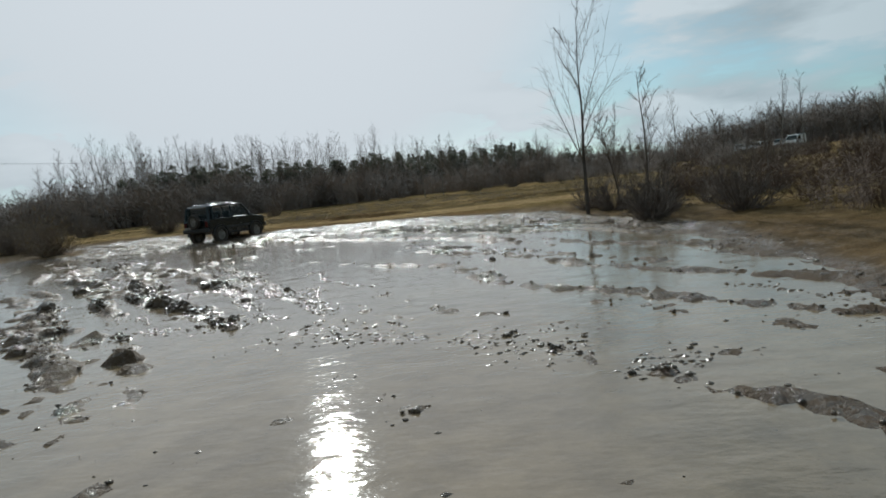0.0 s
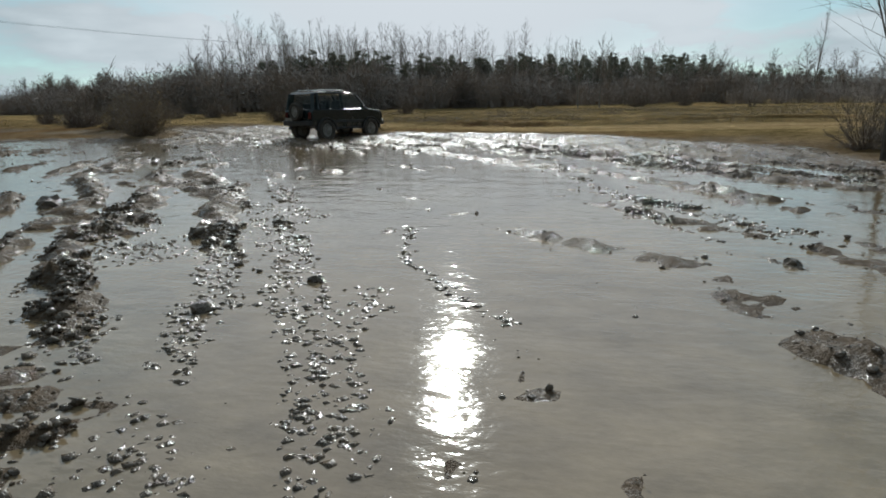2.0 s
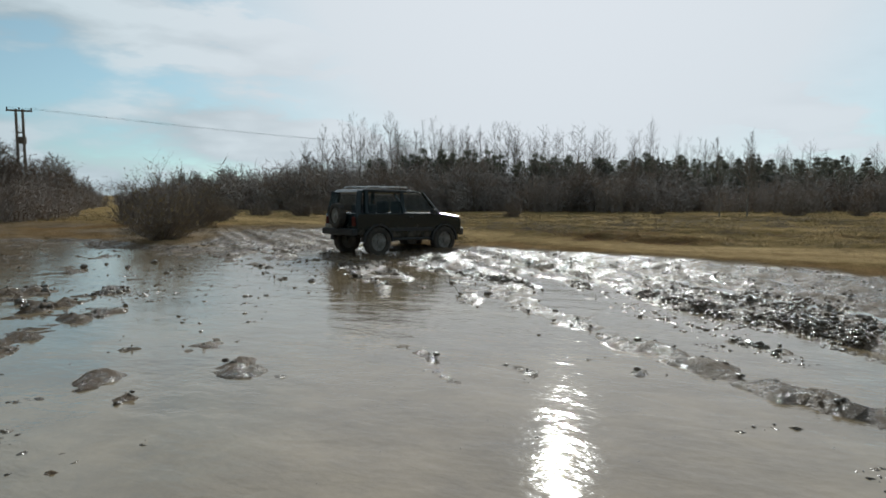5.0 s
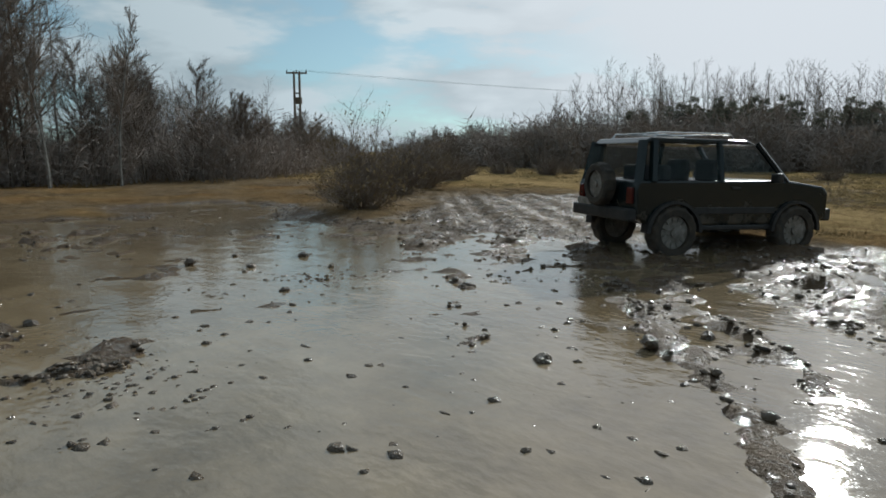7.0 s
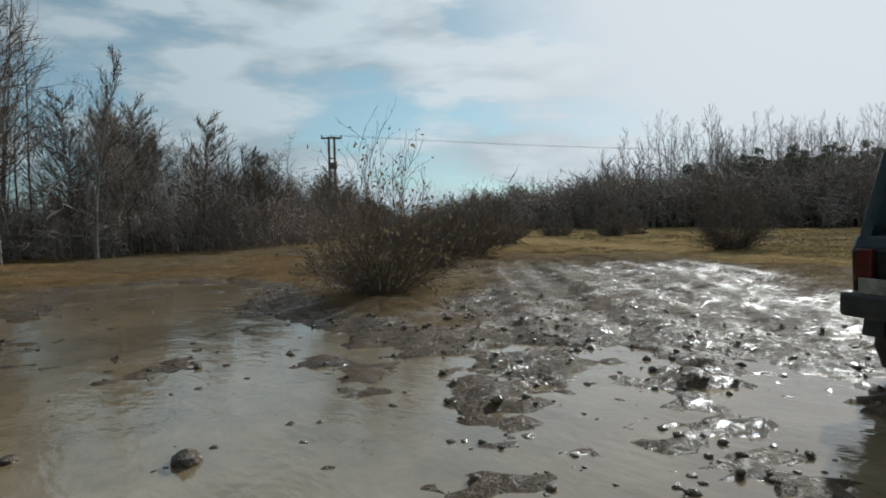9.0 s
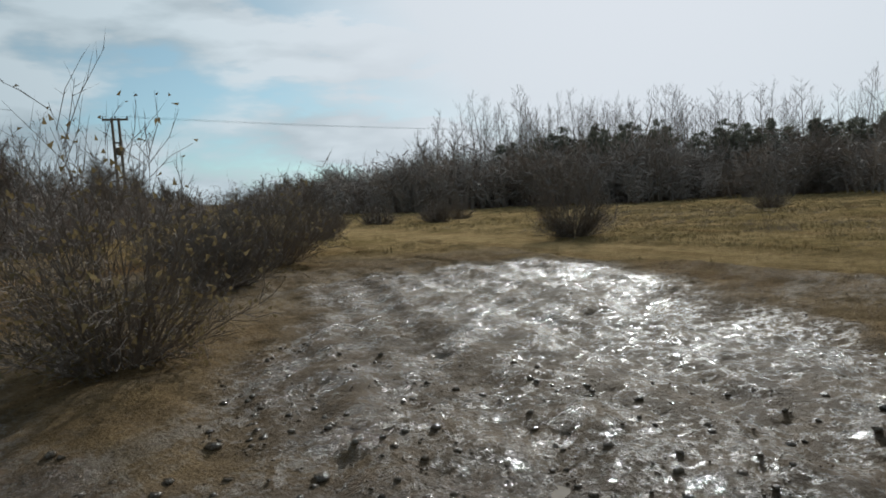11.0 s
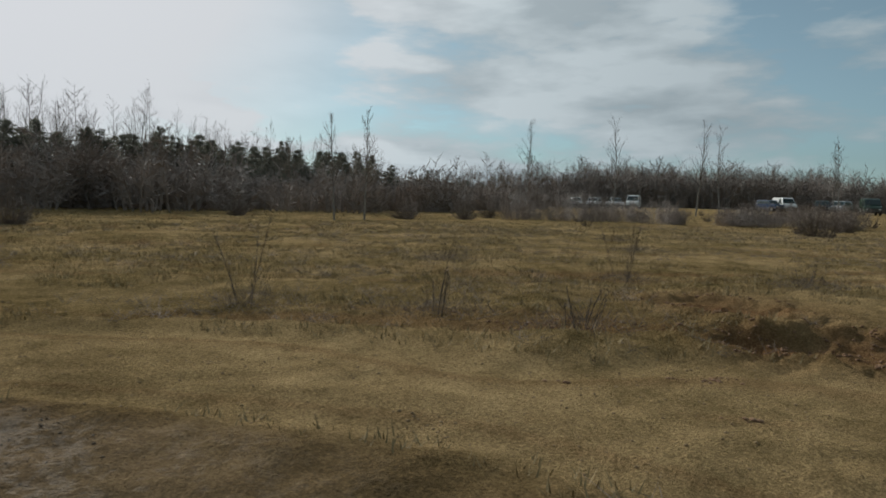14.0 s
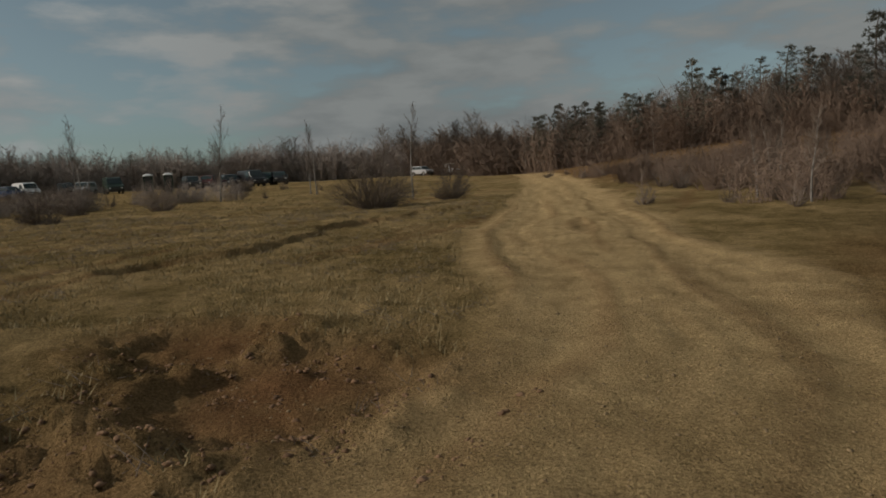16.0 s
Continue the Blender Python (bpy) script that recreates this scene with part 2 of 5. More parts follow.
def part(name, bm, mat, parent, label="", smooth=False):
    me = bpy.data.meshes.new(name)
    bm.to_mesh(me)
    bm.free()
    me.materials.append(mat)
    if smooth:
        me.polygons.foreach_set("use_smooth", [True] * len(me.polygons))
    return child(name, me, parent, label)


def thing(name, label, category, m=None, group="", kind=""):
    ob = new(name)
    ob.empty_display_size = 0.2
    tagged(ob, label, category, group, kind)
    if m is not None:
        ob.matrix_world = m
    return ob


class Geo:
    """Vertices and faces of one mesh, gathered piece by piece."""

    def __init__(self):
        self.v, self.f = [], []

    def tube(self, pts, radii, sides=4):
        base = len(self.v)
        n = len(pts)
        for i, (p, r) in enumerate(zip(pts, radii)):
            d = (pts[min(i + 1, n - 1)] - pts[max(i - 1, 0)]).normalized()
            a = d.orthogonal().normalized()
            b = d.cross(a)
            for k in range(sides):
                t = 2 * math.pi * k / sides
                self.v.append(p + (a * math.cos(t) + b * math.sin(t)) * r)
        for i in range(n - 1):
            for k in range(sides):
                q = base + i * sides
                self.f.append((q + k, q + (k + 1) % sides, q + sides + (k + 1) % sides, q + sides + k))

    def spike(self, p, q, r):
        """A thin three-sided twig that ends in a point."""
        d = (q - p).normalized()
        a = d.orthogonal().normalized() * r
        b = d.cross(a)
        i = len(self.v)
        self.v += [p + a, p - a * 0.5 + b * 0.87, p - a * 0.5 - b * 0.87, q]
        self.f += [(i, i + 1, i + 3), (i + 1, i + 2, i + 3), (i + 2, i, i + 3)]

    def blade(self, p, d, side, length, width):
        i = len(self.v)
        self.v += [p - side * width * 0.5, p + side * width * 0.5, p + d * length]
        self.f.append((i, i + 1, i + 2))

    def twig(self, p, q, r):
        """A twig too far off for its roundness to show."""
        d = q - p
        a = d.orthogonal().normalized() * r
        i = len(self.v)
        self.v += [p + a, p - a, q]
        self.f.append((i, i + 1, i + 2))

    def arrays(self):
        return np.array([tuple(v) for v in self.v], dtype=np.float32), self.f


def wob(rng, s):
    return Vector((rng.uniform(-s, s), rng.uniform(-s, s), rng.uniform(-s, s)))


def bare_tree(seed, h, stems=1, spread=0.35, twig=0.012, limbs=22, start=0.25, up=0.75, leaf=0, far=False, fork=0.5, girth=1.0, dense=4):
    """Trunk and twigs of a leafless tree."""
    rng = random.Random(seed)
    trunk, crown = Geo(), Geo()
    shoot = crown.twig if far else crown.spike
    for s in range(stems):
        az = rng.uniform(0, 6.28)
        lean = Vector((math.cos(az), math.sin(az), 0)) * (0.18 if stems > 1 else 0.05)
        hh = h * rng.uniform(0.8, 1.0) if s else h
        n, p, pts = 9, Vector((lean.x * 0.6, lean.y * 0.6, -0.15)) if stems > 1 else Vector((0, 0, -0.15)), []
        d = Vector((lean.x, lean.y, 1)).normalized()
        for i in range(n + 1):
            pts.append(p.copy())
            d = (d + wob(rng, 0.07) + Vector((0, 0, 0.05))).normalized()
            p = p + d * hh / n
        r0 = (0.0085 * hh + 0.012) * girth
        rad = [r0 * (1 - 0.93 * (i / n) ** 0.9) for i in range(n + 1)]
        trunk.tube(pts, rad, 5 if far else 6)
        for j in range(limbs // stems):
            f = start + (0.97 - start) * (j + rng.random()) / (limbs // stems)
            k = min(int(f * n), n - 1)
            q = pts[k].lerp(pts[k + 1], f * n - k)
            a = rng.uniform(0, 6.28)
            L = hh * spread * (1.15 - f) * rng.uniform(0.6, 1.2) + 0.04 * hh
            dd = Vector((math.cos(a), math.sin(a), up * rng.uniform(0.6, 1.5))).normalized()
            lp, m = [q.copy()], 4
            for i in range(m):
                dd = (dd + wob(rng, 0.18) + Vector((0, 0, 0.10))).normalized()
                q = q + dd * L / m
                lp.append(q.copy())
            lr = max(rad[k] * fork, twig * 1.2)
            crown.tube(lp, [max(lr * (1 - 0.85 * i / m), twig * 0.6) for i in range(m + 1)], 3)
            for i in range(1, m + 1):
                for _ in range(dense):
                    b = lp[i].lerp(lp[i - 1], rng.random())
                    e = (dd + wob(rng, 0.75) + Vector((0, 0, 0.15))).normalized()
                    tl = L * rng.uniform(0.25, 0.55)
                    tip = b + e * tl
                    shoot(b, tip, twig)
                    for _ in range(dense):
                        b2 = b.lerp(tip, rng.uniform(0.2, 0.9))
                        e2 = (e + wob(rng, 0.7)).normalized()
                        shoot(b2, b2 + e2 * tl * rng.uniform(0.3, 0.6), twig * 0.7)
                    if leaf and rng.random() < leaf:
                        crown.blade(tip, wob(rng, 1).normalized(), wob(rng, 1).normalized(), 0.07, 0.05)
    return trunk, crown


def pine_tree(seed, h):
    rng = random.Random(seed)
    trunk, crown = Geo(), Geo()
    n = 7
    pts = [Vector((rng.uniform(-0.1, 0.1), rng.uniform(-0.1, 0.1), -0.2 + h * i / n)) for i in range(n + 1)]
    trunk.tube(pts, [0.016 * h * (1 - 0.9 * i / n) + 0.02 for i in range(n + 1)], 6)
    levels = int(h * 2.0)
    for j in range(levels):
        f = 0.12 + 0.88 * (j + rng.random() * 0.8) / levels
        z = h * f
        reach = h * 0.23 * min(1.0, (1.05 - f) / 0.62) ** 0.8 * min(1.0, 0.45 + f) * rng.uniform(0.55, 1.3) + 0.06
        for k in range(rng.randint(5, 7)):
            a = rng.uniform(0, 6.28)
            d = Vector((math.cos(a), math.sin(a), rng.uniform(0.0, 0.55)))
            base = Vector((0, 0, z))
            tip = base + d * reach * rng.uniform(0.7, 1.15)
            crown.twig(base, tip, 0.03)
            for c in range(3):
                q = base.lerp(tip, 0.45 + 0.27 * c) + wob(rng, 0.14)
                for _ in range(13):
                    e = (wob(rng, 1.0) + d * 0.7 + Vector((0, 0, 0.2))).normalized()
                    crown.blade(q, e, e.orthogonal().normalized(), rng.uniform(0.18, 0.42), rng.uniform(0.04, 0.10))
    return trunk, crown


def shrub_geo(seed, h, w, stems=34, twig=0.010, leaf=0.0, far=False):
    """Arching bare stems that fork again and again and fill a ragged dome."""
    rng = random.Random(seed)
    g, leaves = Geo(), Geo()
    shoot = g.twig if far else g.spike
    for s in range(stems):
        a = rng.uniform(0, 6.28)
        tilt = math.acos(1 - rng.random() ** 1.1 * 0.80)
        r = rng.random() ** 0.6 * 0.14 * w
        q = Vector((math.cos(a) * r, math.sin(a) * r, -0.05))
        reach = 1 / math.hypot(math.cos(tilt) / h, math.sin(tilt) / (w * 0.5))
        L = reach * rng.uniform(0.55, 1.0) * (1.12 if rng.random() < 0.12 else 1.0)
        b0 = a + rng.uniform(-0.5, 0.5)
        d = Vector((math.cos(b0) * math.sin(tilt), math.sin(b0) * math.sin(tilt), math.cos(tilt) + 0.12)).normalized()
        pts = [q.copy()]
        for i in range(5):
            d = (d + wob(rng, 0.16) + Vector((0, 0, 0.03))).normalized()
            q = q + d * L / 5
            pts.append(q.copy())
        g.tube(pts, [twig * 1.7 * (1 - 0.16 * i) for i in range(6)], 3)
        for i in range(1, 6):
            for _ in range(2 if i < 3 else 3):
                b = pts[i].lerp(pts[i - 1], rng.random())
                e = (d + wob(rng, 0.85)).normalized()
                tl = L * rng.uniform(0.16, 0.34)
                mid = b + e * tl * 0.55
                e1 = (e + wob(rng, 0.35) + Vector((0, 0, 0.15))).normalized()
                tip = mid + e1 * tl * 0.5
                g.tube([b, mid, tip], [twig * 0.8, twig * 0.6, twig * 0.3], 3)
                for _ in range(5):
                    b2 = b.lerp(mid, rng.uniform(0.3, 1)) if rng.random() < 0.5 else mid.lerp(tip, rng.random())
                    e2 = (e1 + wob(rng, 0.75)).normalized()
                    t2 = b2 + e2 * tl * rng.uniform(0.2, 0.5)
                    shoot(b2, t2, twig * 0.5)
                    if leaf and rng.random() < leaf * 0.5:
                        e3 = wob(rng, 1).normalized()
                        leaves.blade(t2, e3, e3.orthogonal().normalized(), rng.uniform(0.04, 0.09), rng.uniform(0.03, 0.05))
    return g, leaves


# ---- lie of the land ----


def lattice(n, seed):
    return np.random.RandomState(seed).rand(n, n).astype(np.float64)


LAT = [lattice(256, 11 + i) for i in range(6)]


def vnoise(x, y, k=0):
    """Smooth value noise, about -1 to 1."""
    g = LAT[k % 6]
    xi, yi = np.floor(x).astype(int), np.floor(y).astype(int)
    u, v = x - xi, y - yi
    u, v = u * u * (3 - 2 * u), v * v * (3 - 2 * v)
    a, b = g[xi % 256, yi % 256], g[(xi + 1) % 256, yi % 256]
    c, d = g[xi % 256, (yi + 1) % 256], g[(xi + 1) % 256, (yi + 1) % 256]
    return 2 * ((a * (1 - u) + b * u) * (1 - v) + (c * (1 - u) + d * u) * v) - 1


def fbm(x, y, octaves=4, k=0, gain=0.5):
    s, a, t = 0.0, 1.0, 0.0
    for i in range(octaves):
        s = s + a * vnoise(x * 2 ** i + 17.3 * i, y * 2 ** i - 9.1 * i, k + i)
        t += a
        a *= gain
    return s / t


def smooth(a, b, x):
    t = np.clip((x - a) / (b - a), 0, 1)
    return t * t * (3 - 2 * t)


POOL = [(-1, -14), (4.5, 4), (5.2, 14), (4.0, 22), (0.5, 27.0), (-5, 30.5), (-9.5, 31.5), (-14, 30.0), (-16, 28.6), (-18.5, 28.7), (-22, 30.2), (-25, 29.6), (-25, 27.4), (-21.5, 26), (-22, 24), (-18, 18.5), (-11, 14), (-9, 8), (-12, 2), (-12, -14)]
TRACK = [(-60, 66), (-30, 49), (-20, 43), (-12.4, 38.6), (-8, 35.2), (-3, 32.4), (5, 31.8), (37, 29), (90, 27)]
WETFIELD = [(-17.5, 31), (-20.8, 36.5), (-18.6, 40.2), (-15.8, 38.4), (-13.4, 35.0), (-11.6, 32.2), (-12, 30), (-16, 29)]


def poly_distance(x, y, poly, closed=True):
    """Distance to a polygon's edge, negative inside (or plain distance to a line)."""
    d2 = np.full(np.shape(x), 1e12)
    inside = np.zeros(np.shape(x), bool)
    n = len(poly)
    for i in range(n if closed else n - 1):
        (x0, y0), (x1, y1) = poly[i], poly[(i + 1) % n]
        ex, ey = x1 - x0, y1 - y0
        t = np.clip(((x - x0) * ex + (y - y0) * ey) / (ex * ex + ey * ey), 0, 1)
        d2 = np.minimum(d2, (x - x0 - t * ex) ** 2 + (y - y0 - t * ey) ** 2)
        if closed and y0 != y1:
            c = ((y0 > y) != (y1 > y)) & (x < ex * (y - y0) / ey + x0)
            inside ^= c
    d = np.sqrt(d2)
    return np.where(inside, -d, d) if closed else d


def land(x, y):
    """Height of the ground and how wet, trodden or dug it is."""
    x, y = np.asarray(x, float), np.asarray(y, float)
    dp = poly_distance(x, y, POOL) + 0.9 * fbm(x * 0.5, y * 0.5, 3, 1)
    dw = poly_distance(x, y, WETFIELD) + 1.2 * fbm(x * 0.4, y * 0.4, 3, 2)
    dt = poly_distance(x, y, TRACK, False) + 0.6 * fbm(x * 0.3, y * 0.3, 2, 3)
    far = np.hypot(x + 8, y - 28)
    field = 0.10 + 0.10 * fbm(x * 0.16, y * 0.16, 3, 0) + 0.06 * fbm(x * 0.9, y * 0.9, 5, 2, 0.6) + 0.045 * fbm(x * 4.2, y * 4.2, 4, 4, 0.7)
    field = field + 0.045 * np.maximum(fbm(x * 1.5, y * 1.5, 4, 5, 0.6), 0)
    # old wheel marks that curve over the field
    marks = fbm((x * 0.42 + y * 0.9) * 1.7 + 0.6 * fbm(x * 0.25, y * 0.25, 2, 1), (x * 0.9 - y * 0.42) * 0.13, 3, 4, 0.6)
    field = field - 0.04 * smooth(0.18, 0.5, marks)
    field = field + smooth(1.5, 7, dp) * 0.10
    rolling = field
    rise = smooth(8, 60, x - 0.15 * (y - 20)) * smooth(34, 2, y)
    field = field + 3.4 * rise + 0.9 * smooth(25, 90, x) * smooth(20, 50, y)
    field = field + smooth(220, 900, far) * (6 + 5 * fbm(x * 0.004, y * 0.004, 2, 1))
    # mud: wheel ruts that run along the bank, and lumps
    s = (x * 0.80 + y * 0.60)
    warp = 0.8 * fbm(x * 0.22, y * 0.22, 2, 5)
    rut = np.sin(3.1 * (s + warp)) * 0.55 + 0.45 * np.sin(7.7 * (s + warp) + 2 * fbm(x * 0.4, y * 0.4, 2, 2))
    open_pool = smooth(19, 23, y) * smooth(-8.0, -10.5, x)
    near_bank = smooth(-9.5, -2.0, dp) * smooth(-12, -4, x + 0.3 * y) * (1 - open_pool)
    lump = fbm(x * 2.4, y * 2.4, 5, 3, 0.62)
    crumb = fbm(x * 5.5, y * 5.5, 3, 1, 0.6)
    patch = fbm(x * 0.23, y * 0.23, 3, 0)
    mud = -0.10 + (0.08 * rut + 0.06 * lump) * (1 - 0.7 * open_pool) * smooth(-0.1, 0.5, patch + 0.75 * near_bank) + 0.10 * lump * smooth(0.0, 0.5, patch) * smooth(25, 20, y) + (0.055 + 0.027 * smooth(11, 17, y) + 0.04 * smooth(17, 24, y)) * near_bank + 0.03 * crumb + open_pool * (0.055 + 0.10 * fbm(x * 0.8, y * 0.8, 5, 2, 0.6))
    # the tongue of churned mud between the two ponds, and churned ground by the western bank
    ridge = np.exp(-(((x + 5.4 + 0.25 * (y - 9)) / 2.3) ** 2)) * smooth(1, 5, y) * smooth(22, 16, y)
    west = np.exp(-(((x + 11.6) / 2.2) ** 2 + ((y - 20.4) / 2.2) ** 2))
    north = 0.8 * np.exp(-(((x + 11.2) / 4.2) ** 2 + ((y - 28.9) / 1.1) ** 2))
    left = np.exp(-(((x + 18.7) / 2.0) ** 2 + ((y - 23.4) / 1.5) ** 2))
    churned = np.maximum(np.maximum(ridge, west), np.maximum(north, left))
    mud = mud + churned * (0.035 + 0.06 * lump + 0.06 * crumb + 0.05 * np.sin(5.6 * (x * 0.86 + y * 0.5 + 0.7 * warp)))
    mud = mud + (0.035 * crumb) * smooth(-0.12, -0.01, mud)
    k = smooth(-0.9, 0.9, dp)
    wetf = smooth(0.8, -0.8, dw)
    along_rut = x * 0.68 + y * 0.73 + 0.5 * warp
    churn = 0.026 * np.sin(3.9 * along_rut) + 0.018 * np.sin(9.3 * along_rut + 1.5 * fbm(x * 0.5, y * 0.5, 2, 3)) + 0.04 * fbm(x * 2.9, y * 2.9, 5, 4, 0.72) + 0.025 * crumb + 0.022 * fbm(x * 11, y * 11, 2, 1) + 0.06
    half = 0.6 * smooth(-6, 2, x)
    tr = smooth(1.75 + half, 1.15 + half, dt)
    even = 0.16 + 0.06 * fbm(x * 0.12, y * 0.12, 2, 0) + (field - rolling)
    field = field + (even - field) * 0.8 * tr
    h = mud * (1 - k) + (field * (1 - 0.75 * wetf) + wetf * (churn + 0.005)) * k
    h = h + tr * k * (1 - wetf) * (0.028 * np.sin(4.4 * dt) - 0.02 + 0.02 * fbm(x * 5, y * 5, 3, 0))
    streak = fbm(dt * 4.2, 0.08 * (x + y), 3, 2, 0.65)
    h = h + tr * k * (1 - wetf) * 0.035 * streak
    # holes dug by wheels beside the track
    dig = np.zeros_like(h)
    dry = (k > 0.98) & (wetf < 0.02)
    for hx, hy, hr, hd in ((-3.4, 35.3, 0.8, 0.32), (-5.2, 36.3, 0.7, 0.3), (-6.1, 36.9, 0.5, 0.26), (-2.2, 36.4, 0.6, 0.24), (-4.6, 38.6, 0.8, 0.2)):
        g = np.exp(-(((x - hx) ** 2 + (y - hy) ** 2) / hr ** 2))
        h = h - hd * g + 0.07 * np.exp(-((np.hypot(x - hx, y - hy) - 1.3 * hr) / 0.35) ** 2) * (0.4 + 1.6 * fbm(x * 3.0, y * 3.0, 5, 2, 0.72))
        h = h + 0.16 * g * fbm(x * 3.6, y * 3.6, 5, 5, 0.72)
        dig = np.maximum(dig, np.exp(-(((x - hx) ** 2 + (y - hy) ** 2) / (1.5 * hr) ** 2)) * np.clip(1.0 + 0.7 * fbm(x * 1.7, y * 1.7, 3, 3), 0.55, 1))
    # eroded step in the field
    st = y - 37.8 + 0.38 * (x - 6.7) - 1.5 * fbm(x * 0.35, y * 0.1, 4, 1, 0.6)
    band = smooth(0, 4, x) * smooth(19, 14, x)
    h = h + 0.11 * smooth(-0.10, 0.10, st) * smooth(6, 1.0, st) * band
    dig = np.maximum(dig, np.exp(-(st / 0.12) ** 2) * band * 0.35)
    h = np.where(dry, np.maximum(h, 0.02 + 0.10 * np.clip(fbm(x * 2.6, y * 2.6, 4, 2, 0.65) + 0.2, 0, 1)), h)
    wet = np.maximum((1 - smooth(0.1, 1.3, dp)), 0.95 * wetf)
    damp = smooth(-16, -20, x) * smooth(43, 36, y) * smooth(-0.5, 0.3, fbm(x * 0.35, y * 0.35, 3, 5) + 0.15)
    wet = np.maximum(wet, 0.7 * damp)
    rim = smooth(4.2, 0.8, np.minimum(dp, dw)) * smooth(26, 29, y) * smooth(-8, -11, x) * np.clip(0.8 + 0.6 * fbm(x * 0.7, y * 0.7, 3, 1), 0, 1)
    wet = np.maximum(wet, 0.6 * rim * (1 - 0.85 * tr))
    soak = smooth(7.5, 1.0, dp) * smooth(-1, 2.5, x) * smooth(29, 25.5, y) * np.clip(0.85 + 0.5 * fbm(x * 0.5, y * 0.5, 3, 3), 0, 1)
    wet = np.maximum(wet, 0.62 * soak)
    earth_shade = smooth(3.6, 0.4, np.minimum(dp, dw)) * np.clip(0.75 + 0.6 * fbm(x * 0.8, y * 0.8, 3, 4), 0, 1) * 0.75
    # western bank: brown soil, widened so its colour also holds the shade there
    earth_shade = np.maximum(earth_shade, 0.7 * smooth(-16, -22, x) * smooth(44, 36, y) * smooth(-0.5, 0.3, fbm(x * 0.3, y * 0.3, 3, 2) + 0.2))
    earth_shade = np.maximum(earth_shade, 0.7 * smooth(0.008, 0.12, rise))
    dig = np.maximum(dig, earth_shade * (1 - 0.8 * tr))
    dig = np.maximum(dig, 0.5 * smooth(0.2, 0.5, marks) * (1 - tr))
    dig = np.maximum(dig, 0.32 * tr * smooth(0.05, 0.4, streak))
    return h, wet, tr * (1 - wet) * (0.4 + 0.6 * smooth(-8, -1.5, x)), dig * (1 - wet)


def axis(a, b, step, lo, hi, grow):
    mid = list(np.arange(a, b, step))
    s, q, left = step, a, []
    while q > lo:
        s *= grow
        q -= s
        left.append(q)
    s, q, right = step, mid[-1], []
    while q < hi:
        s *= grow
        q += s
        right.append(q)
    return np.array(left[::-1] + mid + right)


def grid_mesh(name, X, Y, Z, mat, attrs=()):
    ny, nx = X.shape
    me = bpy.data.meshes.new(name)
    idx = np.arange(nx * ny).reshape(ny, nx)
    quads = np.stack([idx[:-1, :-1], idx[:-1, 1:], idx[1:, 1:], idx[1:, :-1]], -1).reshape(-1, 4)
    me.vertices.add(nx * ny)
    me.vertices.foreach_set("co", np.stack([X, Y, Z], -1).astype(np.float32).ravel())
    me.loops.add(quads.size)
    me.loops.foreach_set("vertex_index", quads.ravel().astype(np.int32))
    me.polygons.add(len(quads))
    me.polygons.foreach_set("loop_start", np.arange(0, quads.size, 4, dtype=np.int32))
    me.polygons.foreach_set("use_smooth", np.ones(len(quads), bool))
    me.update(calc_edges=True)
    for key, val in attrs:
        a = me.attributes.new(key, "FLOAT", "POINT")
        a.data.foreach_set("value", val.astype(np.float32).ravel())
    me.materials.append(mat)
    return me


gx = axis(-24, 8, 0.10, -2600, 2600, 1.06)
gy = axis(3, 43, 0.10, -2600, 2600, 1.06)


def finer(g, a, b, step):
    """The same axis with smaller steps between a and b."""
    return np.concatenate([g[g < a], np.arange(a, b, step), g[g >= b]])


gx, gy = finer(gx, -21.5, -11.5, 0.06), finer(gy, 29.5, 40.5, 0.06)
GX, GY = np.meshgrid(gx, gy)
GH, GW, GT, GD = land(GX, GY)
ground = new("ground", grid_mesh("ground", GX, GY, GH, M_GROUND, (("wet", GW), ("track", GT), ("dig", GD))))
tagged(ground, "brown muddy off-road ground with short withered grass and sand", "ground", kind="structure")


def height(x, y):
    """The ground's height at one spot, from the built sheet."""
    i = min(max(int(np.searchsorted(gx, x)) - 1, 0), len(gx) - 2)
    j = min(max(int(np.searchsorted(gy, y)) - 1, 0), len(gy) - 2)
    u, v = (x - gx[i]) / (gx[i + 1] - gx[i]), (y - gy[j]) / (gy[j + 1] - gy[j])
    return float((GH[j, i] * (1 - u) + GH[j, i + 1] * u) * (1 - v) + (GH[j + 1, i] * (1 - u) + GH[j + 1, i + 1] * u) * v)


wx, wy = np.meshgrid(np.arange(-26, 8.1, 0.5), np.arange(-16, 42.1, 0.5))
water = new("water", grid_mesh("water", wx, wy, wx * 0, M_WATER))
tagged(water, "shallow brown muddy water standing between ruts", "water", kind="structure")
# ---- woods ----


def tree_of(name, geos, mats, label, category, m, group=""):
    root = thing(name, label, category, m, group)
    for pname, g, mat in zip(("trunk", "crown"), geos, mats):
        child(pname, mesh_from(pname, *g.arrays(), mat), root)
    return root


HIDE = pose(0, 0, -60)


def plant_copies(root, spots, rng, lo=0.85, hi=1.15):
    first = True
    for x, y, s in spots:
        m = Matrix.Translation((x, y, height(x, y) - 0.03)) @ pose(0, 0, 0, rng.uniform(-4, 4), rng.uniform(-4, 4), rng.uniform(0, 360)) @ Matrix.Scale(s * rng.uniform(lo, hi), 4)
        if first:
            root.matrix_basis = m
            first = False
        else:
            c = copy_thing(root, Matrix.Identity(4))
            c.matrix_basis = m


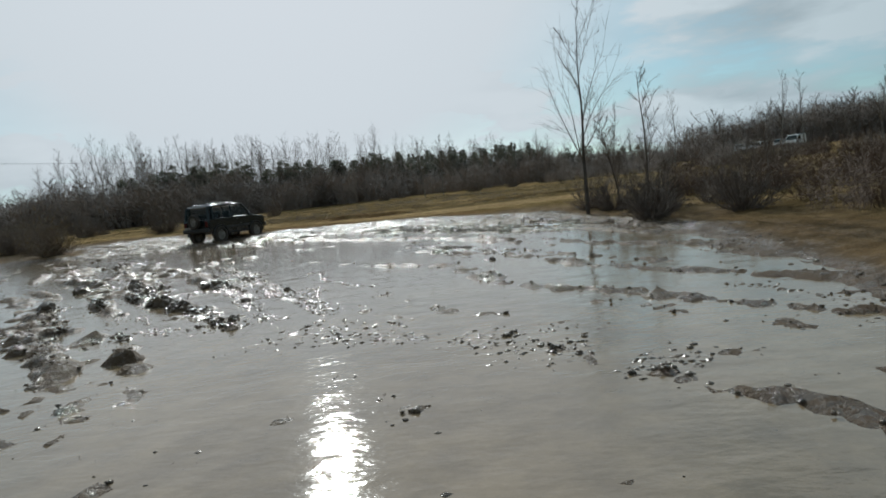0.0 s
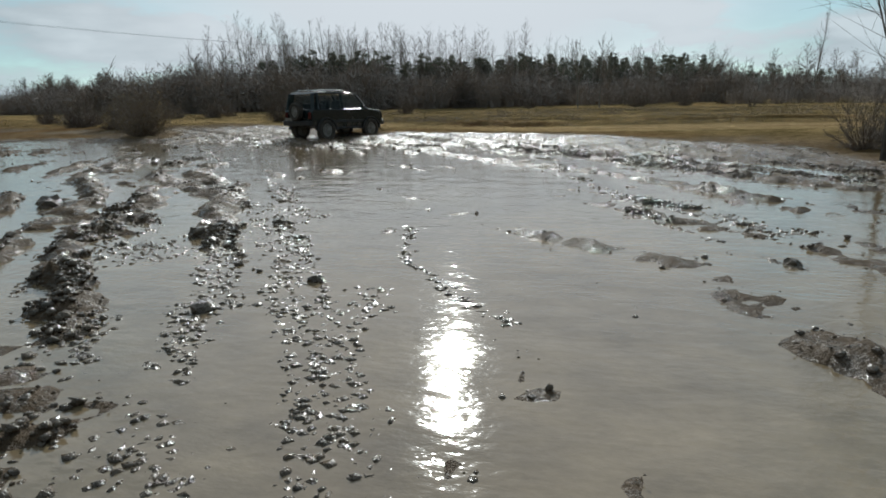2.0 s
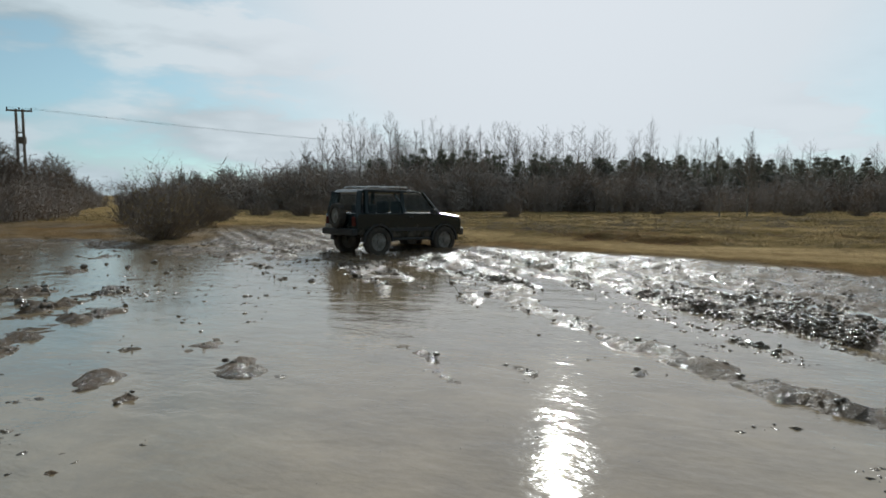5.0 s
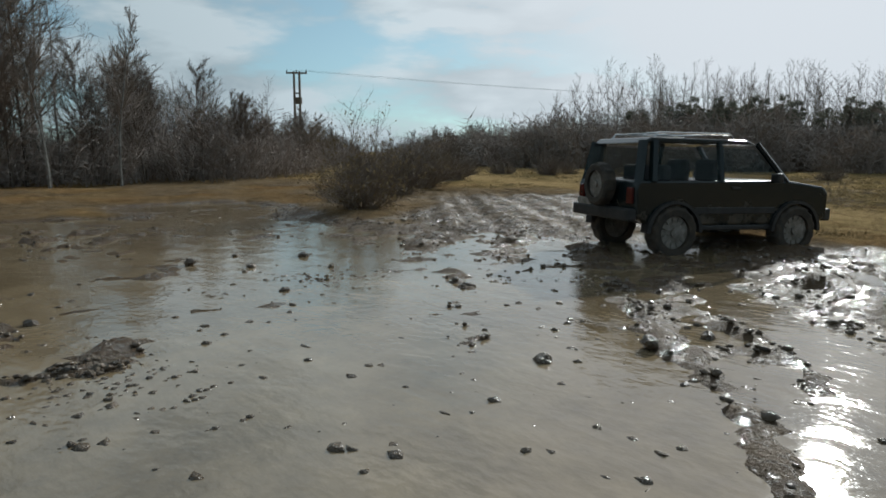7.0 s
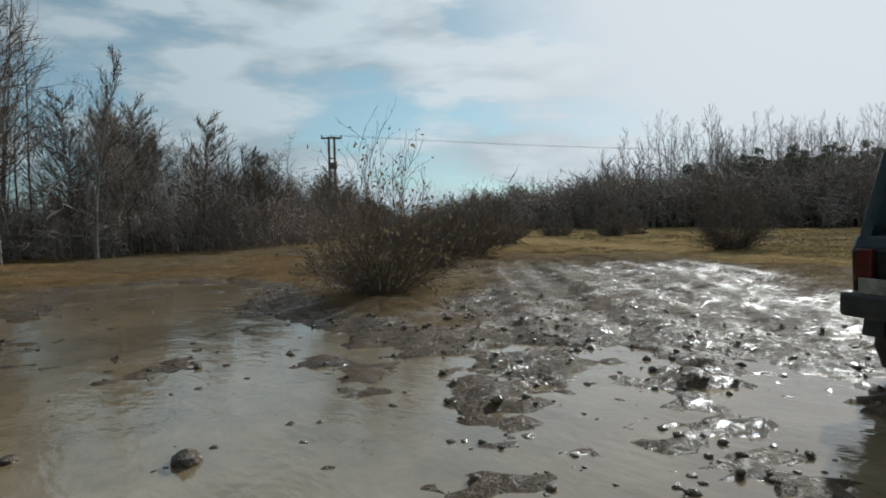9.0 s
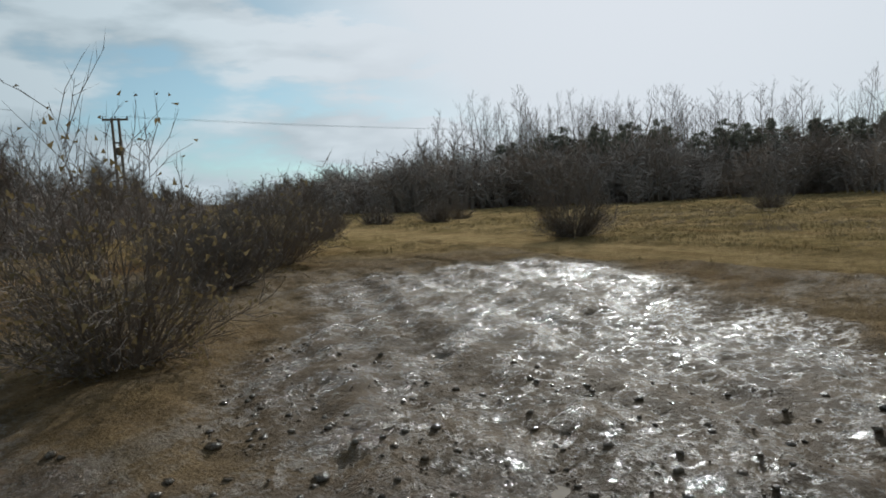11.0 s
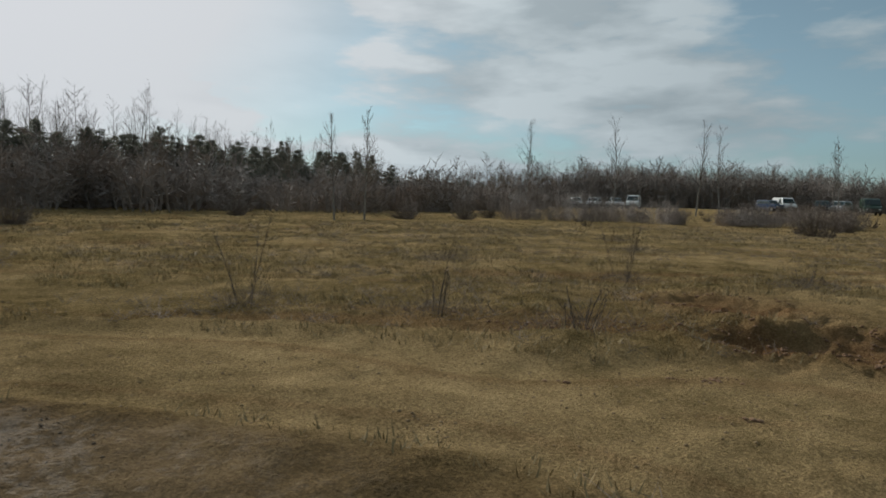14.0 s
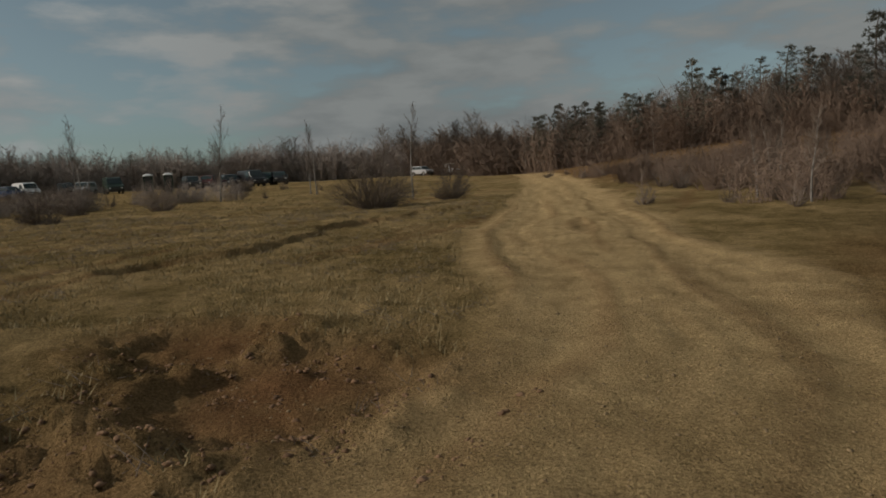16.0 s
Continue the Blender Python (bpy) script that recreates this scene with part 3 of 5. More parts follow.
def along(line, n, depth, rng, bias=1.0, back=0.0):
    """Spots strewn behind a line, on its left side as it runs."""
    seg = [math.dist(a, b) for a, b in zip(line, line[1:])]
    out = []
    for _ in range(n):
        t = rng.uniform(0, sum(seg))
        for (a, b), s in zip(zip(line, line[1:]), seg):
            if t <= s:
                break
            t -= s
        f = t / s
        dx, dy = (b[0] - a[0]) / s, (b[1] - a[1]) / s
        o = back + depth * rng.random() ** bias
        out.append((a[0] + (b[0] - a[0]) * f - dy * o, a[1] + (b[1] - a[1]) * f + dx * o))
    return out


NORTH = [(-112, 108), (-88, 98), (-66, 84), (-50, 77), (-30, 74), (-8, 77), (12, 84), (28, 96), (45, 112), (75, 128)]
WEST = [(-32, -12), (-34, 10), (-35, 24), (-36, 36), (-44, 47), (-62, 60), (-84, 80), (-104, 98)]
EAST = [(56, 132), (88, 122), (118, 104), (132, 82), (134, 62), (128, 46)]
SOUTH = [(126, 46), (94, 34), (66, 22), (50, 13), (38, 4), (26, -8), (10, -22), (-30, -30)]
HORIZON = [(-170, -60), (-180, 60), (-150, 150), (-60, 190), (60, 190), (150, 140), (180, 40), (140, -60)]


def merged_brush(name, label, spots, protos, rng, lo, hi, mat=None, grow=None):
    """One joined thicket of bare bushes."""
    vs, fs, base = [], [], 0
    for x, y in spots:
        pv, pf = protos[rng.randrange(len(protos))]
        a, s = rng.uniform(0, 6.28), rng.uniform(lo, hi)
        c, d = math.cos(a), math.sin(a)
        s *= grow(x) if grow else 1.0
        w = s * rng.uniform(0.9, 1.3)
        v = np.stack([(pv[:, 0] * c - pv[:, 1] * d) * w + x, (pv[:, 0] * d + pv[:, 1] * c) * w + y, pv[:, 2] * s + height(x, y)], -1)
        vs.append(v)
        fs.append(pf + base)
        base += len(v)
    return tagged(new(name, tri_mesh(name, np.concatenate(vs), np.concatenate(fs), mat or M_BRUSH_HAZED)), label, "woods", kind="stuff")


def thicket_proto(seed, h, w, stems, thick, twigs=13):
    """A bush for far thickets: a ragged dome of leaning stems and fine forked twigs."""
    rng = random.Random(seed)
    g = Geo()
    for _ in range(stems):
        a, r = rng.uniform(0, 6.28), rng.random() ** 0.5
        p = Vector((math.cos(a) * r * w * 0.5, math.sin(a) * r * w * 0.5, -0.1))
        d = Vector((math.cos(a) * r * 0.35 + rng.uniform(-0.25, 0.25), math.sin(a) * r * 0.35 + rng.uniform(-0.25, 0.25), 1)).normalized()
        L = h * (1 - 0.35 * r * r) * rng.uniform(0.55, 1.1)
        g.twig(p, p + d * L, thick)
        for _ in range(twigs):
            b = p + d * L * rng.uniform(0.08, 0.97)
            e = (d * 0.7 + wob(rng, 1.0)).normalized()
            t = b + e * L * rng.uniform(0.10, 0.30)
            g.twig(b, t, thick * 0.75)
            g.twig(b.lerp(t, 0.5), t + wob(rng, 0.35), thick * 0.6)
    v, f = g.arrays()
    return v, np.array(f)


def taper(x):
    """The forest grows lower towards both ends."""
    return float(np.interp(x, [-75, -58, -52, -44, -34, -23, -12, 0, 20, 45], [0.72, 0.84, 1.0, 1.02, 0.92, 0.86, 0.80, 0.69, 0.61, 0.52]))


rw = random.Random(7)
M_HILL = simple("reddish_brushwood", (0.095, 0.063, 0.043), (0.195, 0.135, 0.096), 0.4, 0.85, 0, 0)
PROTO = [thicket_proto(s, 3.0, 2.8, 40, 0.034, 16) for s in range(5)]
FINE = [thicket_proto(s + 9, 3.0, 2.8, 46, 0.019, 14) for s in range(5)]
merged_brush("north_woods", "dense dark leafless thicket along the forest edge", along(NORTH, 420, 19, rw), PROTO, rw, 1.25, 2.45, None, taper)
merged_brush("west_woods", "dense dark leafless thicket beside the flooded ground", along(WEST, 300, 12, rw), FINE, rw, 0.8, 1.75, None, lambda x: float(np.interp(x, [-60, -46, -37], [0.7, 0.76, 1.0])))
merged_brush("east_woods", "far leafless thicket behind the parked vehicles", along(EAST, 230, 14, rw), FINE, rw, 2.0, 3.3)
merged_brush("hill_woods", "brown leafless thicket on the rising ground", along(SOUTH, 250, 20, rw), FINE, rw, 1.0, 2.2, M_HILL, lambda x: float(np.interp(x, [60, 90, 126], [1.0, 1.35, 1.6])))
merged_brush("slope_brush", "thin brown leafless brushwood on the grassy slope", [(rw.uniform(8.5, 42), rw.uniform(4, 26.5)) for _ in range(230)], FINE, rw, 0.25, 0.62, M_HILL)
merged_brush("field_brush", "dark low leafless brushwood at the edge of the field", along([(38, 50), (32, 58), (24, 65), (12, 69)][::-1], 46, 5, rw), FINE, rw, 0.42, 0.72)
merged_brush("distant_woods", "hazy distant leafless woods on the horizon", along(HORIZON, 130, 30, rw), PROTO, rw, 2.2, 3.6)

def joined(trunk, crown):
    (tv, tf), (cv, cf) = trunk.arrays(), crown.arrays()
    tri = [q for f in [tuple(i for i in f) for f in tf] for q in ((f[0], f[1], f[2]), (f[0], f[2], f[3]))]
    n = len(tv)
    for f in cf:
        g = tuple(i + n for i in f)
        tri += [g] if len(g) == 3 else [(g[0], g[1], g[2]), (g[0], g[2], g[3])]
    return np.concatenate([tv, cv]), np.array(tri)


BIRCHES = [joined(*bare_tree(k, 11.9, 1, 0.20, 0.009, 20, 0.36, 1.1, far=True, fork=0.16, girth=0.7, dense=2)) for k in (150, 151)]
ROUND = [joined(*bare_tree(k, 8.2, 1, 0.42, 0.020, 26, 0.22, 0.8, far=True, dense=2)) for k in (160, 161, 162)]
merged_brush("bare_wood", "leafless broad-crowned trees among the northern pines", along(NORTH, 66, 16, rw) + along(NORTH[:4], 30, 20, rw, 1.0, 4), ROUND, rw, 0.5, 0.8, M_TWIG)
merged_brush("round_wood", "far leafless trees with round crowns behind the parked vehicles", along(EAST, 72, 14, rw), ROUND, rw, 0.85, 1.25, M_TWIG)
merged_brush("birch_wood", "row of thin leafless birches rising behind the pines", along([(-52, 104), (-38, 102), (-20, 102), (-6, 104)], 50, 12, rw), BIRCHES, rw, 0.84, 1.04, M_TWIG)
merged_brush("birch_thicket", "thin leafless birches along the eastern forest edge", along([(-4, 102), (10, 106), (26, 118)], 26, 12, rw), BIRCHES, rw, 0.56, 0.78, M_TWIG)
PINE_LABEL = "dark green pine tree with a ragged crown"
BIRCH_LABEL = "tall slender leafless birch tree at the forest edge"
OAK_LABEL = "leafless broad-crowned tree with fine dark twigs"
for k, hgt in enumerate((8.2, 9.4, 7.4)):
    pine = tree_of("pine_tree", pine_tree(40 + k, hgt), (M_BARK, M_NEEDLE), PINE_LABEL, "tree", HIDE, "pines of the forest")
    spots = [(x, y, taper(x)) for x, y in along([(-46, 86), (-34, 85), (-18, 86), (-6, 89), (8, 96), (24, 106), (42, 119)], 72, 12, rw, 0.8)]
    spots += [(x, y, 0.75) for x, y in along(NORTH[:4], 7, 14, rw, 1.0, 8)] + [(x, y, 1.0) for x, y in along(SOUTH[1:5], 11, 16, rw)]
    plant_copies(pine, spots, rw, 0.68, 0.92)
def pine_proto(seed):
    trunk, crown = pine_tree(seed, 7.6)
    v, f = crown.arrays()
    return v, np.array(f)


merged_brush("pine_forest", "dense dark pine wood behind the forest edge", [(x, y) for x, y in along([(-50, 92), (-44, 90), (-32, 89), (-18, 90), (-6, 92), (8, 100), (22, 109)], 105, 12, rw)],
             [pine_proto(90)], rw, 0.66, 0.86, M_NEEDLE)
for k, hgt in enumerate((11.4, 12.2, 10.2)):
    birch = tree_of("birch_tree", bare_tree(60 + k, hgt, 1, 0.20, 0.009, 24, 0.32, 1.1, far=True, fork=0.16, girth=0.7, dense=2), (M_BIRCH, M_TWIG), BIRCH_LABEL, "tree", HIDE, "birches of the forest")
    spots = [(x, y, taper(x)) for x, y in along(NORTH[2:9], 70, 14, rw, 1.0, 22)] + [(x, y, 0.6 if y < 37 else 0.48) for x, y in along(WEST[1:5], 14, 12, rw)] + [(x, y, 0.92) for x, y in along([(-33, 12), (-34.5, 30)], 15, 7, rw)] + [(x, y, 1.06) for x, y in along([(-64, 99), (-46, 97)], 8, 6, rw)]
    spots += [(x, y, 0.7) for x, y in along(EAST, 8, 12, rw)] + [(x, y, 0.6) for x, y in along(SOUTH[:6], 10, 18, rw) if math.hypot(x + 7, y - 34) > 52]
    plant_copies(birch, spots, rw, 0.8, 1.15)
for k, hgt in enumerate((7.5, 9.0)):
    oak = tree_of("bare_tree", bare_tree(80 + k, hgt, 1, 0.40, 0.016, 38, 0.22, 0.8, far=True), (M_BARK, M_TWIG), OAK_LABEL, "tree", HIDE, "bare trees of the woods")
    spots = [(x, y, 0.82) for x, y in along(NORTH[:4], 10, 20, rw, 1.0, 4)] + [(x, y, 0.74 if y < 37 else 0.56) for x, y in along(WEST, 24, 11, rw) + along(WEST[2:6], 24, 8, rw)]
    spots += [(x, y, 1.02) for x, y in along([(-34, 12), (-35.5, 28)], 15, 7, rw)] + [(x, y, 1.1) for x, y in along([(134, 64), (127, 46), (96, 34)], 14, 12, rw)] + [(x, y, 0.76) for x, y in along(SOUTH[:6], 44, 20, rw) if math.hypot(x + 7, y - 34) > 52]
    plant_copies(oak, spots, rw, 0.75, 1.15)

# ---- single trees, bushes and plants ----


def shrub(name, seed, h, w, label, x, y, stems=34, twig=0.010, leaf=0.0, group="", far=False):
    g, leaves = shrub_geo(seed, h, w, stems, twig, leaf, far)
    root = thing(name, label, "bush", Matrix.Translation((x, y, height(x, y))), group)
    child("branchwork", mesh_from("branchwork", *g.arrays(), M_TWIG), root)
    if leaves.v:
        child("foliage", mesh_from("foliage", *leaves.arrays(), M_DRYLEAF), root, "few withered brown leaves")
    return root


def lone_tree(seed, h, x, y, label, mats, **kw):
    return tree_of("bare_tree", bare_tree(seed, h, **kw), mats, label, "tree", Matrix.Translation((x, y, height(x, y))))


lone_tree(5, 6.4, 4.6, 20.1, "tall leafless tree with thin spreading limbs on the bank", (M_BARK, M_TWIG), spread=0.46, twig=0.006, limbs=13, start=0.2, up=1.25, dense=3)
lone_tree(6, 4.5, 6.9, 21.3, "slim leafless tree standing in brushwood", (M_BARK, M_TWIG), spread=0.30, twig=0.006, limbs=13, start=0.3, up=1.4, dense=3)
lone_tree(9, 3.2, 5.9, 21.0, "small leafless tree with upright twigs", (M_BARK, M_TWIG), spread=0.3, twig=0.007, limbs=18, start=0.2, up=1.2)
for seed, h, x, y in ((15, 6.4, 0.5, 67.6), (16, 6.0, -1.4, 67.2), (17, 5.6, 41.4, 46.6), (18, 5.0, 42.2, 47.3), (19, 5.0, 26.5, 37.6), (20, 2.6, 13.0, 25.4), (28, 2.4, 8.5, 26.0), (22, 6.5, 36, 52), (23, 9.5, 29.5, 80), (24, 10.5, 45, 84), (25, 9.5, 23.5, 85.6), (35, 10.0, 47.5, 83), (36, 9.0, 61, 78), (37, 8.5, 63, 80), (26, 2.6, 17.0, 23.0), (27, 2.6, 20.0, 22.0)):
    lone_tree(seed, h, x, y, "slender white-barked birch standing alone in dry grass", (M_BIRCH, M_TWIG), spread=0.22, twig=0.006, limbs=20, start=0.3, up=1.5, dense=3)
for seed, x, y, h in ((31, -33.5, 27.5, 7.6), (32, -34.5, 30.4, 7.4), (33, -34.6, 23.4, 8.4)):
    lone_tree(seed, h, x, y, "pale-trunked leafless birch beside the flooded ground", (M_BIRCH, M_TWIG), spread=0.18, twig=0.010, limbs=26, start=0.35, up=1.5)

shrub("bush", 101, 2.7, 2.5, "dense leafless bush with few withered leaves at the water", -18.7, 30.6, 110, 0.0055, 0.4)
shrub("bush", 102, 2.1, 3.4, "wide leafless bush beside the pond bank", -23.7, 37.3, 110, 0.006, 0.15)
shrub("bush", 103, 2.2, 3.6, "tangled leafless bush behind the pond bank", -26.6, 40.2, 100, 0.006, 0.1)
shrub("bush", 104, 1.6, 2.2, "low leafless bush beside the pond bank", -22.0, 34.6, 80, 0.006, 0.1)
shrub("bush", 105, 3.1, 2.3, "tall dark bush alone on the field", -19.2, 44.6, 120, 0.007)
shrub("bush", 106, 2.0, 4.0, "wide leafless bush with greenish-brown twigs on the field", 19.5, 38.4, 110, 0.008, 0.3)
shrub("bush", 107, 1.8, 2.0, "leafless bush beside the sandy track", 23.5, 35.4, 80, 0.008, 0.1)
SHRUB_A = shrub("shrub", 110, 1.7, 2.0, "bare brown shrub among dry grass", 8, 69.5, 60, 0.009, 0.0, "shrubs on the field", True)
SHRUB_B = shrub("shrub", 111, 2.4, 0.8, "upright bare brown shrub among dry grass", 12, 62, 20, 0.008, 0.0, "shrubs on the field", True)
rs = random.Random(21)


def more(root, spots, rng, lo=0.8, hi=1.2):
    for x, y in spots:
        c = copy_thing(root, Matrix.Identity(4))
        c.matrix_basis = Matrix.Translation((x, y, height(x, y))) @ pose(0, 0, 0, 0, 0, rng.uniform(0, 360)) @ Matrix.Scale(rng.uniform(lo, hi), 4)


bank = [(5.4, 16.5), (6.0, 18.5), (5.6, 20.8), (6.8, 20.0), (7.6, 22.6), (5.2, 22.6), (6.2, 24.6), (8.0, 26.6), (9.6, 24.8), (9.2, 21.6), (8.4, 18.4), (11.0, 27.0), (10.8, 22.6), (7.4, 15.8), (13, 25), (12.4, 29.0)]
more(SHRUB_A, [q for q in bank if q[1] < 23.5], rs, 0.6, 1.05)
more(SHRUB_B, [q for q in bank if q[1] >= 23.5], rs, 0.6, 1.0)
more(SHRUB_A, [(rs.uniform(18, 62), rs.uniform(50, 84)) for _ in range(22)], rs, 0.7, 1.2)
more(SHRUB_B, [(rs.uniform(14, 60), rs.uniform(48, 90)) for _ in range(22)], rs, 0.7, 1.3)
more(SHRUB_B, along([(60, 23), (40, 20), (25, 19), (12, 18), (6, 14)][::-1], 22, 7, rs), rs, 0.7, 1.25)
more(SHRUB_B, [(rs.uniform(9, 34), rs.uniform(13, 27)) for _ in range(38)], rs, 0.6, 1.3)
more(SHRUB_A, [(rs.uniform(-40, -29), rs.uniform(42, 60)) for _ in range(14)] + [(rs.uniform(-31, -25), rs.uniform(8, 24)) for _ in range(9)], rs, 0.7, 1.2)
more(SHRUB_A, [(-24.2, 35.8), (-28.6, 38.2), (-30.5, 41.0), (-15.5, 60), (4, 70), (12, 73), (-6, 71)], rs, 0.7, 1.2)


def weed(seed, h, x, y, n, label):
    """A few stiff dead stems with drooping side shoots and a tuft at the foot."""
    rng = random.Random(seed)
    g, tuft = Geo(), Geo()
    for _ in range(n):
        a = rng.uniform(0, 6.28)
        r = rng.uniform(0.02, 0.22)
        p = Vector((math.cos(a) * r, math.sin(a) * r, -0.03))
        d = Vector((math.cos(a) * 0.28, math.sin(a) * 0.28, 1)).normalized()
        L = h * rng.uniform(0.5, 1.0)
        pts = [p.copy()]
        for i in range(5):
            d = (d + wob(rng, 0.06)).normalized()
            p = p + d * L / 5
            pts.append(p.copy())
        g.tube(pts, [0.0055, 0.005, 0.0045, 0.004, 0.003, 0.002], 3)
        for i in range(2, 6):
            for _ in range(4):
                b = pts[i].lerp(pts[i - 1], rng.random())
                g.spike(b, b + (d + wob(rng, 0.7)).normalized() * L * rng.uniform(0.06, 0.16), 0.004)
    for _ in range(230):
        a, r = rng.uniform(0, 6.28), rng.random() ** 0.7 * 0.75
        p = Vector((math.cos(a) * r, math.sin(a) * r * 0.8, 0.0))
        d = (wob(rng, 1.0) + Vector((0, 0, 0.45))).normalized()
        d.z = abs(d.z)
        p.z = rng.uniform(0, 0.14) * (1 - r)
        tuft.spike(p, p + d * rng.uniform(0.10, 0.32), 0.0028)
    root = thing("dead_weed", label, "plant", Matrix.Translation((x, y, height(x, y))), "dead weeds on the field")
    child("stalk", mesh_from("stalk", *g.arrays(), M_TWIG), root)
    child("tuft", mesh_from("tuft", *tuft.arrays(), M_TWIG), root, "withered straw tuft at the foot")
    return root


WEED_LABEL = "thin dead weed stems rising from a straw tuft"
for i, (x, y, h, n) in enumerate(((-10.6, 40.5, 1.15, 4), (-3.9, 41.4, 1.4, 5), (-8.7, 39.2, 0.8, 5), (-5.6, 45.0, 0.6, 5), (0.8, 46, 0.7, 5), (-14.2, 45.5, 0.7, 4), (-1.5, 39.6, 0.5, 5), (3.5, 50, 0.8, 5), (-7.6, 38.0, 0.55, 7))):
    weed(200 + i, h, x, y, n, WEED_LABEL)

# ---- the ground's litter ----


def scatter(name, label, category, mat, geo, round_off=False):
    v, f = geo
    return tagged(new(name, tri_mesh(name, v, np.asarray(f), mat, round_off)), label, category, kind="stuff")


rg = np.random.RandomState(5)


def field_grass(n, box, reach, tall, broad, each, gap=0.0):
    """Blades of withered grass, thinner strewn with the distance from the turning place."""
    x, y = rg.uniform(box[0], box[1], n), rg.uniform(box[2], box[3], n)
    away = np.hypot(x + 9, y - 35)
    keep = (rg.rand(n) < np.clip(1.25 - away / reach, 0.05, 1)) & (away > gap)
    x, y = x[keep], y[keep]
    dens = fbm(x * 0.5, y * 0.5, 3, 1) + 0.3 * fbm(x * 2, y * 2, 2, 3)
    h, wet, tr, dig = land(x, y)
    ok = (wet < 0.25) & (tr < 0.35) & (dig < 0.4) & (dens > -0.22)
    x, y, h = (np.repeat(q[ok], each) for q in (x, y, h))
    m = len(x)
    a, t1, t2, ln = rg.uniform(0, 6.28, m), rg.uniform(0.2, 1.3, m), rg.uniform(0.2, 1.3, m), tall * rg.uniform(0.35, 1.0, m)
    p = np.stack([x + rg.uniform(-0.09, 0.09, m), y + rg.uniform(-0.09, 0.09, m), h - 0.01], -1)
    d = np.stack([np.cos(a) * t1, np.sin(a) * t2, np.ones(m)], -1)
    d *= (ln / np.linalg.norm(d, axis=1))[:, None]
    side = np.stack([-np.sin(a), np.cos(a), a * 0], -1) * broad
    v = np.stack([p - side, p + side, p + d], 1).reshape(-1, 3)
    return v, np.arange(3 * m).reshape(-1, 3)


M_STRAW = simple("dry_grass", (0.15, 0.118, 0.052), (0.35, 0.265, 0.13), 0.6, 0.85, 0, 0)
scatter("grass", "short withered yellow-brown grass in patches", "grass", M_STRAW, field_grass(52000, (-24, 26, 32.5, 66), 34, 0.12, 0.006, 6))
scatter("rough_grass", "tufts of longer withered grass farther over the field", "grass", M_STRAW, field_grass(90000, (-62, 62, 38, 88), 70, 0.15, 0.012, 3, 20.0))


PHI = 0.5257, 0.8507
ICO_V = [(sa * PHI[0], sb * PHI[1], 0) for sb in (1, -1) for sa in (-1, 1)]
ICO_V = ICO_V + [(0, a, b) for a, b, _ in ICO_V] + [(b, 0, a) for a, b, _ in ICO_V]
OCT_V = ((1, 0, 0), (0, 1, 0), (-1, 0, 0), (0, -1, 0), (0, 0, 1), (0, 0, -1))
OCT_F = ((0, 1, 4), (1, 2, 4), (2, 3, 4), (3, 0, 4), (1, 0, 5), (2, 1, 5), (3, 2, 5), (0, 3, 5))


def ico_faces():
    bm = bmesh.new()
    vs = [bm.verts.new(v) for v in ICO_V]
    bm.verts.index_update()
    bmesh.ops.convex_hull(bm, input=vs)
    out = [tuple(v.index for v in f.verts) for f in bm.faces]
    bm.free()
    return out


ICO_F = ico_faces()


def clods_at(x, y, z, s, sink=0.3):
    """Small uneven clods, one at each spot, of radius s."""
    parts, faces, base = [], [], 0
    for sel, form, tris in ((s > 0.018, ICO_V, ICO_F), (s <= 0.018, OCT_V, OCT_F)):
        n, form = int(sel.sum()), np.array(form, float)
        k = len(form)
        r = s[sel][:, None, None] * np.stack([rg.uniform(0.5, 1.6, (n, k)), rg.uniform(0.5, 1.6, (n, k)), rg.uniform(0.3, 1.0, (n, k))], -1)
        at = np.stack([x[sel], y[sel], z[sel] + s[sel] * (0.42 - sink)], -1)
        parts.append((form[None] * r + at[:, None]).reshape(-1, 3))
        faces.append((np.array(tris)[None] + (np.arange(n) * k)[:, None, None]).reshape(-1, 3) + base)
        base += n * k
    return np.concatenate(parts), np.concatenate(faces)


def lumps(n, box, cond, lo, hi, sink=0.3):
    """Clods strewn over a stretch of ground, where cond allows them."""
    x, y = rg.uniform(box[0], box[1], n), rg.uniform(box[2], box[3], n)
    L = land(x, y)
    ok = cond(x, y, *L)
    return clods_at(x[ok], y[ok], np.maximum(L[0][ok], -0.02), lo + (hi - lo) * rg.rand(int(ok.sum())) ** 4, sink)


scatter("mud_crumbs", "small wet dark mud crumbs lying in shallow water", "mud", M_MUD,
        lumps(40000, (-22, 6, 2, 32), lambda x, y, h, w, t, d: (w > 0.8) & ((h > -0.05) | ((h > -0.11) & (fbm(x * 0.9, y * 0.9, 3, 4) > 0.22))), 0.007, 0.034), True)
scatter("pool_lumps", "scattered dark lumps of mud jutting out of shallow water", "mud", M_MUD,
        lumps(5200, (-19, -7, 20, 30.5), lambda x, y, h, w, t, d: (w > 0.8) & (fbm(x * 0.6, y * 0.6, 3, 1) + 0.5 * fbm(x * 2.2, y * 2.2, 2, 1) + 0.10 * (x + 13) > 0.02), 0.008, 0.052), True)
